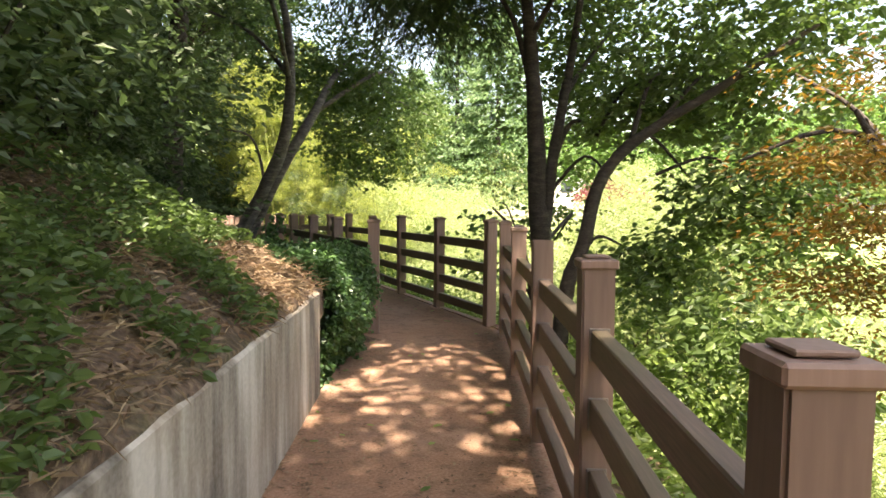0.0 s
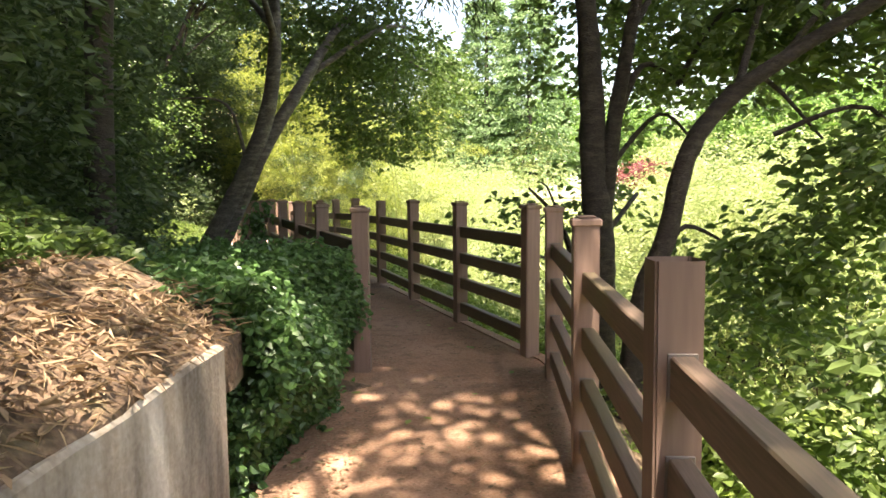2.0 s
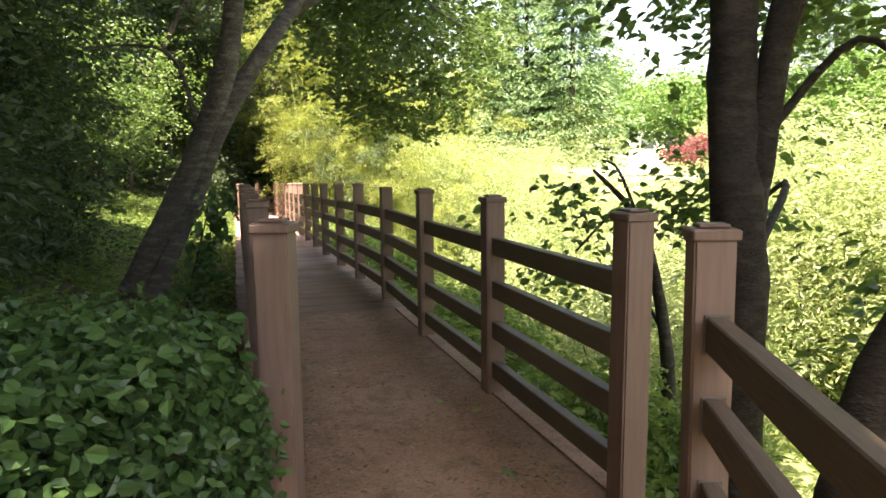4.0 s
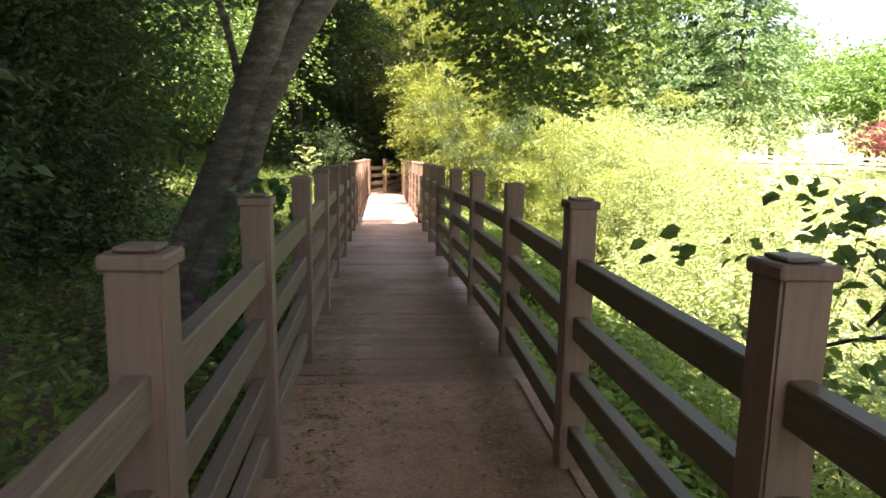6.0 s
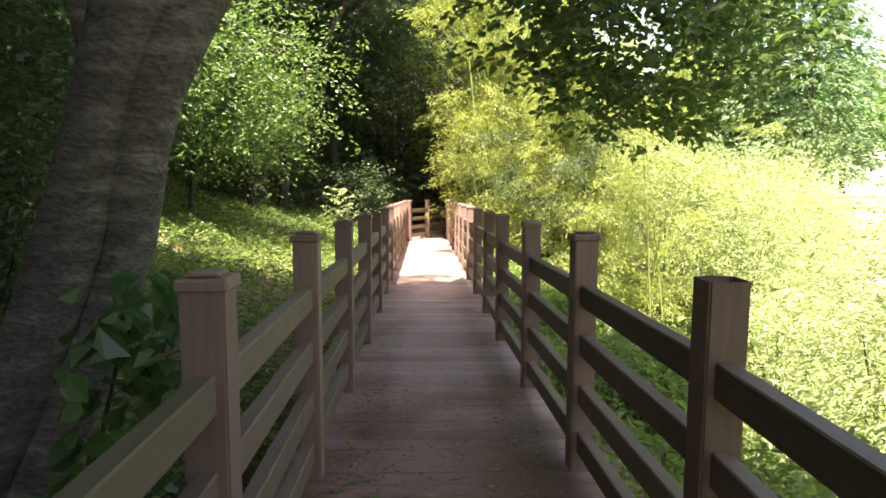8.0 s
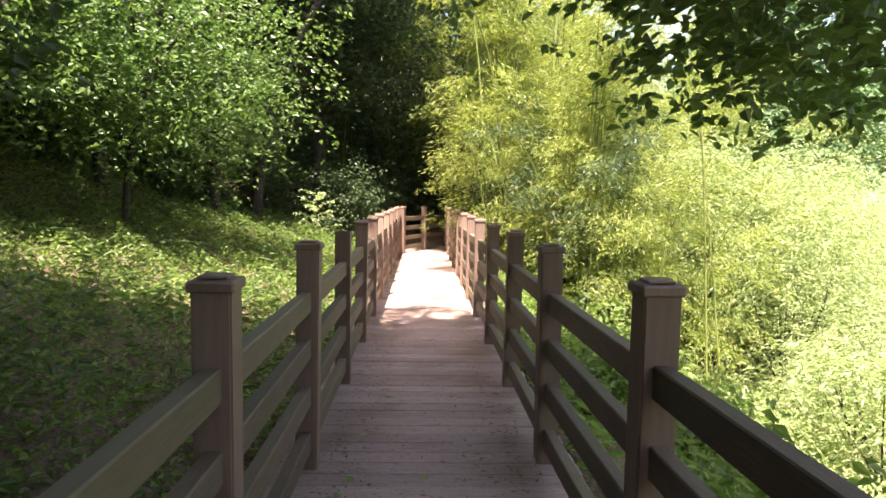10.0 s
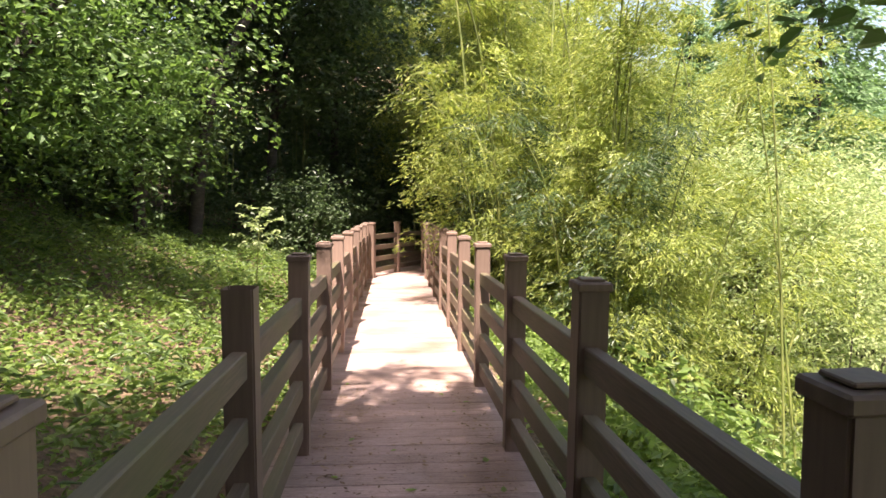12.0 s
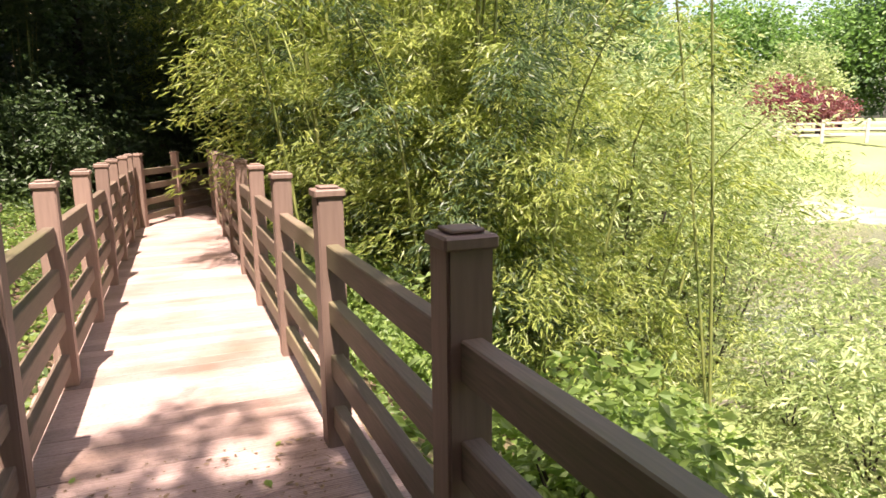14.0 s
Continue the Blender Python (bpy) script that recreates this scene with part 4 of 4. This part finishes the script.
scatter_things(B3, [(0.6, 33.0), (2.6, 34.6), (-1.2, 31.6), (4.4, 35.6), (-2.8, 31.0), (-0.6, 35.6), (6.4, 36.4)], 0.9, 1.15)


def lone_culm(base, top, label):
    th = new("bamboo_culm")
    th.location = base
    tagged(th, label, "bamboo", "single bamboo culms")
    t = np.array(top) - np.array(base)
    part("culm", raw_mesh("culm", *tube([(0, 0, 0), t * 0.5 + (0.05, 0, 0.05), t], [0.015, 0.013, 0.005], 7), CULM, True), th)
    s = R.uniform(0.45, 1.0, 60)
    p, h = sprays(s[:, None] * t + R.normal(0, 0.12, (60, 3)), 7, 0.35, 0.04, 0.5)
    part("foliage", leaf_mesh("foliage", p, 0.12, LEAF_BAMBOO, aspect=0.17, flat=0.35, droop=0.4, heading=h), th)


for bx, by, tx, ty in ((7.3, 20.9, 6.7, 20.9), (7.75, 21.3, 6.9, 21.7)):
    lone_culm((bx, by, float(ground_z(bx, by))), (tx, ty, 4.6), "slender bare-stemmed bamboo beside the boardwalk")


# hedge at the end of the retaining wall
def hedge():
    th = new("hedge")
    th.location = (1.25, 5.55, 0)
    tagged(th, "clipped ivy hedge between the wall and fence post", "hedge")
    o = np.array((1.25, 5.55, 0))
    A, Bq, w = np.array((1.20, 4.84)), np.array((1.98, 6.48)), 0.9
    d = (Bq - A) / np.linalg.norm(Bq - A)
    n = np.array((-d[1], d[0]))
    L = np.linalg.norm(Bq - A)
    bm = bmesh.new()
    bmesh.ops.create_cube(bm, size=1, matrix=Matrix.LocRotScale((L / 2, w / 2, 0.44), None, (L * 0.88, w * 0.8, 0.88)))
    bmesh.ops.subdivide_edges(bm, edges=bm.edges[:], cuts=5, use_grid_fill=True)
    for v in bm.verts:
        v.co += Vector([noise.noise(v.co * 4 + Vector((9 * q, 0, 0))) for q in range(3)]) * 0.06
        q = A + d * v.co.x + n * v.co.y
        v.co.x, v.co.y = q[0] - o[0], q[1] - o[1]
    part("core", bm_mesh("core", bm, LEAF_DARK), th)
    u, v, z = R.uniform(0, L, 26000), R.uniform(0, w, 26000), R.uniform(0.03, 1.0, 26000)
    face = R.integers(0, 4, 26000)
    v = np.where(face < 2, R.normal(0.0, 0.05, 26000), v)
    z = np.where(face == 2, R.normal(0.96, 0.05, 26000), z)
    u = np.where(face == 3, R.normal(0.0, 0.06, 26000), u)
    bulge = 0.07 * np.sin(u * 4 + z * 5) + 0.05 * np.sin(z * 9)
    v = v + bulge * (face < 2) - 0.10 * np.sin(z / 1.0 * 3.1) * (face < 2)
    p = np.stack([A[0] + d[0] * u + n[0] * v - o[0], A[1] + d[1] * u + n[1] * v - o[1], z], 1)
    part("foliage", leaf_mesh("foliage", p, 0.044, LEAF_IVY, aspect=0.75, flat=0.2, droop=0.5, oval=True), th)


hedge()


# ivy on the cherry's trunk
ivy = new("ivy")
ivy.location = (1.85, 11.4, 0.0)
tagged(ivy, "ivy climbing the cherry trunk", "ivy")
s = R.uniform(0, 1, 260)
ip = np.stack([1.62 + 0.45 * s + R.normal(0, 0.09, 260), 11.50 - 0.28 * s + R.normal(0, 0.05, 260), -0.2 + 1.45 * s], 1) - np.array((1.85, 11.4, 0.0))
part("foliage", leaf_mesh("foliage", ip, 0.10, LEAF_IVY, aspect=0.8, flat=0.1, droop=0.7, oval=True), ivy)
part("vine", raw_mesh("vine", *tube([(-0.25, 0.12, -0.4), (-0.12, -0.02, 0.3), (0.1, -0.1, 1.1)], [0.012, 0.010, 0.006], 6), BARK, True), ivy)

# sapling beside the left fence
sap = new("sapling")
sb = np.array((1.18, 24.1, float(ground_z(1.18, 24.1))))
sap.location = tuple(sb)
tagged(sap, "young sapling with pinnate leaves, sunlight put into their pale colour", "sapling")
part("stem", raw_mesh("stem", *tube([(0, 0, -0.05), (0.03, 0, 0.6), (0.08, 0, 1.3)], [0.014, 0.010, 0.004], 6), CULM, True), sap)
for k in range(13):
    a, z = k * 2.4, 0.62 + 0.055 * k
    run = np.linspace(0.06, 0.42 - 0.012 * k, 9)
    mid = np.stack([0.06 + np.cos(a) * run, np.sin(a) * run, z + 0.55 * run - 0.6 * run**2], 1)
    both = np.concatenate([mid, mid])
    head = np.concatenate([np.full(9, a + 1.1), np.full(9, a - 1.1)])
    part("frond", leaf_mesh("frond", both, 0.085, LEAF_SUN_PALE, aspect=0.42, flat=0.85, droop=0.15, heading=head, oval=True), sap)


# ---- ground cover ----
def wall_off(x, y):
    """Metres behind the face of the retaining wall."""
    return -0.918 * (x - 1.145) + 0.397 * (y - 4.61)


def lat1_of(x, y):
    return (x - 3.40) * N1.x + (y - 5.87) * N1.y


def cover(name, n, xs, ys, keep, size, height, mat, label, aspect=0.6, oval=True, flat=0.6, clump=True, droop=0.1):
    x, y = R.uniform(*xs, n), R.uniform(*ys, n)
    ok = keep(x, y)
    x, y = x[ok], y[ok]
    if clump:
        dens = np.sin(x * 1.9 + 2 * np.sin(y * 0.9)) * np.sin(y * 1.6 + 1.4 * np.sin(x * 1.3)) + R.normal(0, 0.45, len(x))
        x, y = x[dens > -0.25], y[dens > -0.25]
    lat = lat1_of(x, y)
    off = wall_off(x, y)
    edge = np.interp(off, (0.02, 0.10, 0.28, 0.55, 0.85), (0.785, 0.86, 0.98, 1.12, 1.10)) + 0.02
    soil = np.where((off > 0) & (off < 0.85) & (lat < 3) & (y < 4.8) & (x < 1.4), np.maximum(edge, ground_z(x, y)), ground_z(x, y))
    z = soil + height * R.uniform(0.05, 1, len(x)) * (0.45 + 0.55 * np.sin(x * 3.1 + y * 2.3) ** 2)
    ob = part(name, leaf_mesh(name, np.stack([x, y, z], 1), size, mat, aspect=aspect, flat=flat, droop=droop, oval=oval))
    return tagged(ob, label, "plants", kind="stuff")


left_side = lambda x, y: (x_left(y) - x > 0.25) & ((y > 7.5) | ((lat1_of(x, y) > 2.0) & (y > 5.2)))
bank_side = lambda x, y: (wall_off(x, y) > 0.015) & (lat1_of(x, y) > 0.8) & (lat1_of(x, y) < 5.5) & (y < 6.6) & (y + 0.35 * x < 6.9)
right_side = lambda x, y: np.where(y < 6.2, -lat1_of(x, y), x - x_right(y)) > 0.3
cover("undergrowth", 90000, (-5.5, 2.4), (7, 31), left_side, 0.062, 0.30, LEAF_BRIGHT, "knee-high green weeds covering the slope", clump=False)
cover("fern_cover", 26000, (-5.5, 2.4), (7, 31), left_side, 0.13, 0.38, LEAF_GREEN, "taller leafy weeds and ferns", aspect=0.28)
cover("bank_weeds", 90000, (-3.5, 1.8), (-1.5, 6.6), lambda x, y: bank_side(x, y) & ((y < 3.5 + 0.3 * np.sin(x * 5)) | (wall_off(x, y) > 0.5)) & (np.sin(x * 4.1 + 2 * np.sin(y * 2.3)) * np.sin(y * 3.7) > -0.35), 0.052, 0.22, LEAF_GREEN, "patchy green weeds growing on the bank", aspect=0.6, clump=False)
cover("bank_litter", 36000, (-3.5, 1.8), (-1.5, 6.6), bank_side, 0.055, 0.05, LITTER, "dry brown leaves lying on the bank", aspect=0.32, clump=False, flat=0.7)
cover("dry_grass", 60000, (-3, 1.8), (-1.5, 6.6), lambda x, y: bank_side(x, y) & (lat1_of(x, y) < 3.2), 0.10, 0.07, STRAW, "matted dry grass over the wall's edge", aspect=0.05, oval=False, flat=0.3)
cover("slope_weeds", 70000, (2.2, 9), (-2, 32), right_side, 0.10, 0.35, LEAF_BRIGHT, "lush green weeds on the slope below the fence", aspect=0.5)
cover("meadow_grass", 90000, (6, 34), (-4, 44), lambda x, y: right_side(x, y) & ~pond_view(x, y), 0.42, 0.35, LEAF_MEADOW, "tall pale green wetland grass", aspect=0.07, oval=False, flat=0.2, droop=-0.6)


def path_litter(name, n, size, mat, label, aspect, edge, lift=0.006):
    y = R.uniform(0, 20, n) ** 1.0
    side = R.uniform(0, 1, n)
    side = np.where(R.uniform(size=n) < edge, np.where(R.uniform(size=n) < 0.6, side * 0.25, 1 - side * 0.2), side)
    xl = np.where(y < 6.2, 0, x_left(y))
    xr = np.where(y < 6.2, 0, x_right(y))
    lx_ = 3.40 + N1.x * 1.45 + (y - 5.87 - N1.y * 1.45) * U1.x / U1.y
    rx2 = 3.40 + (y - 5.87) * U1.x / U1.y
    x = np.where(y < 6.2, lx_ + side * (rx2 - lx_), xl + side * (xr - xl))
    ok = (y < 6.2) | (y > 6.7)
    keepers = ok & (R.uniform(size=n) < np.where(y > 14, 0.4, 1.0))
    x, y = x[keepers], y[keepers]
    p = np.stack([x, y, deck_z(y) + lift + R.uniform(0, 0.006, len(x))], 1)
    v, f = leaf_arrays(p, size, aspect=aspect, flat=0.97, droop=0.0, oval=aspect > 0.2)
    zf = np.repeat(p[:, 2], len(v) // len(p))
    v[:, 2] = zf + (v[:, 2] - zf) * 0.12
    tagged(part(name, raw_mesh(name, v, f, mat)), label, "litter", kind="stuff")


path_litter("soil_crumbs", 9000, 0.016, LITTER, "crumbs of soil and bark on the walkway", 0.7, 0.35, 0.003)
path_litter("leaf_litter", 5200, 0.038, LITTER, "small dry leaves scattered on the walkway", 0.42, 0.5)
path_litter("twigs", 1500, 0.075, LITTER, "pine needles and thin twigs on the walkway", 0.06, 0.5)
path_litter("fresh_leaves", 110, 0.065, LEAF_BRIGHT, "few fallen green leaves on the walkway", 0.5, 0.6)

# big dark leaves over the sunlit hill ground paint the wood's deep shade
cover("forest_floor_plants", 26000, (-12, 9), (31, 46), lambda x, y: y > 32.5 + 0.25 * np.abs(x - 3), 0.30, 3.2, LEAF_DARK, "dense forest undergrowth, leaf colour darkened for deep shade", aspect=0.5, clump=False)
cover("forest_floor_plants", 30000, (-14, -3.2), (-6, 31), lambda x, y: x < -3.2, 0.28, 2.4, LEAF_DARK, "dense forest undergrowth, leaf colour darkened for deep shade", aspect=0.5, clump=False)

# ---- far side of the basin ----
def far_broad(mat, label, h, w, n, size):
    th = new("far_tree")
    tagged(th, label, "tree", "trees across the basin")
    part("trunk", raw_mesh("trunk", *tube([(0, 0, -0.5), (0.1, 0, h * 0.4), (0, 0, h * 0.8)], [0.25, 0.18, 0.05], 8), BARK, True), th)
    c = in_blob(60, (0, 0, h * 0.6), (w / 2, w / 2, h * 0.38), 0.4)
    p = clumped(c, R.uniform(0.12, 0.26, 60) * w, n // 60)
    part("crown", leaf_mesh("crown", p, size, mat, aspect=0.6, flat=0.4), th)
    return th


def far_conifer(h, w, n):
    th = new("far_conifer")
    tagged(th, "tall blue-green conifer across the basin", "tree", "conifers across the basin")
    part("trunk", raw_mesh("trunk", *tube([(0, 0, -0.5), (0, 0, h * 0.5), (0, 0, h * 0.97)], [0.25, 0.15, 0.02], 8), BARK, True), th)
    s = R.uniform(0.06, 1, n) ** 0.8
    tier = np.round(s * 16) / 16 + R.normal(0, 0.012, n)
    a = R.uniform(0, 6.28, n)
    r = (1.05 - tier) ** 0.6 * w / 2 * R.uniform(0.15, 1, n) ** 0.5 * (1 + 0.30 * np.sin(a * 3 + tier * 20) + 0.2 * np.sin(a * 5 - tier * 33))
    p = np.stack([np.cos(a) * r, np.sin(a) * r, tier * h - 0.25 * r], 1)
    part("crown", leaf_mesh("crown", p, 0.32, LEAF_CONIFER, aspect=0.35, flat=0.5, droop=0.3, heading=a), th)
    return th


FB = far_broad(LEAF_FAR, "leafy green tree across the basin", 9, 9, 11000, 0.34)
FB2 = far_broad(LEAF_MEADOW, "yellow-green tree across the basin", 7, 7, 6000, 0.30)
FC = far_conifer(13, 7.0, 14000)
FR = far_broad(LEAF_RED, "small red-leaved maple across the basin", 3.2, 4.4, 3500, 0.22)


def polar(az, r):
    """A place at that many degrees right of +y and metres from the middle of the walk."""
    return (6 + r * math.sin(radians(az)), 12 + r * math.cos(radians(az)))


scatter_things(FB, [polar(a, r) for a, r in ((8, 52), (24, 55), (40, 53), (48, 58), (56, 54), (64, 58), (72, 54), (82, 56), (92, 52), (104, 54), (116, 50), (130, 46), (146, 42), (162, 36), (14, 62), (33, 62), (60, 66), (76, 66), (98, 64), (120, 60), (180, 30), (200, 30))], 0.9, 1.35)
scatter_things(FB2, [polar(a, r) for a, r in ((18, 46), (30, 47), (44, 48), (68, 49), (88, 47), (110, 46))], 0.7, 1.0)
scatter_things(FC, [polar(a, r) for a, r in ((21, 47), (25.5, 49), (30, 47), (52, 58), (10, 58))], 1.15, 1.45)
scatter_things(FR, [polar(a, r) for a, r in ((42, 43.5), (45, 44), (62, 45), (60, 46), (76, 44))], 0.65, 0.9)

# pale boardwalk fence on the far bank
PALE_POST = bm_mesh("post", box_bm(0.16, 0.16, 1.25, 0.01, -0.1), PALE_WOOD)
PALE_RAIL = bm_mesh("rail", box_bm(2.02, 0.07, 0.13, 0.008, -0.065), PALE_WOOD)
ff = new("far_fence")
fx, fy = polar(28, 41.5)
ff.location = (fx, fy, 0.35)
tagged(ff, "pale weathered fence along the far bank", "fence", "walkway fences")
prev = None
for k in range(30):
    x, y = polar(28 + k * 2.8, 41.5)
    z = float(ground_z(x, y)) + 0.1
    part("post", PALE_POST, ff, m=pose(x - fx, y - fy, z - 0.35, 0, 0, -28 - k * 2.8))
    if prev:
        ax, ay, az = prev
        for top in (0.95, 0.65, 0.35):
            part("rail", PALE_RAIL, ff, m=pose((x + ax) / 2 - fx, (y + ay) / 2 - fy, (z + az) / 2 + top - 0.35, 0, 0, math.degrees(math.atan2(y - ay, x - ax))))
    prev = (x, y, z)


def far_house():
    x, y = polar(33, 78)
    th = new("house")
    th.location = (x, y, 0)
    th.rotation_euler = (0, 0, radians(-33))
    tagged(th, "white building with a flat roof behind trees", "house")
    part("wall", bm_mesh("wall", box_bm(14, 9, 11, 0.05, -1), WHITE_WALL), th)
    part("roof", bm_mesh("roof", box_bm(14.8, 9.8, 0.5, 0.05, 10.0), GREY_ROOF), th)
    win = bm_mesh("window", box_bm(1.5, 0.1, 1.4, 0.02), GLASS_DARK)
    for i_ in range(4):
        for j_ in range(2):
            part("window", win, th, m=pose(-4.8 + 3.2 * i_, -4.53, 3.4 + 3.2 * j_))


far_house()
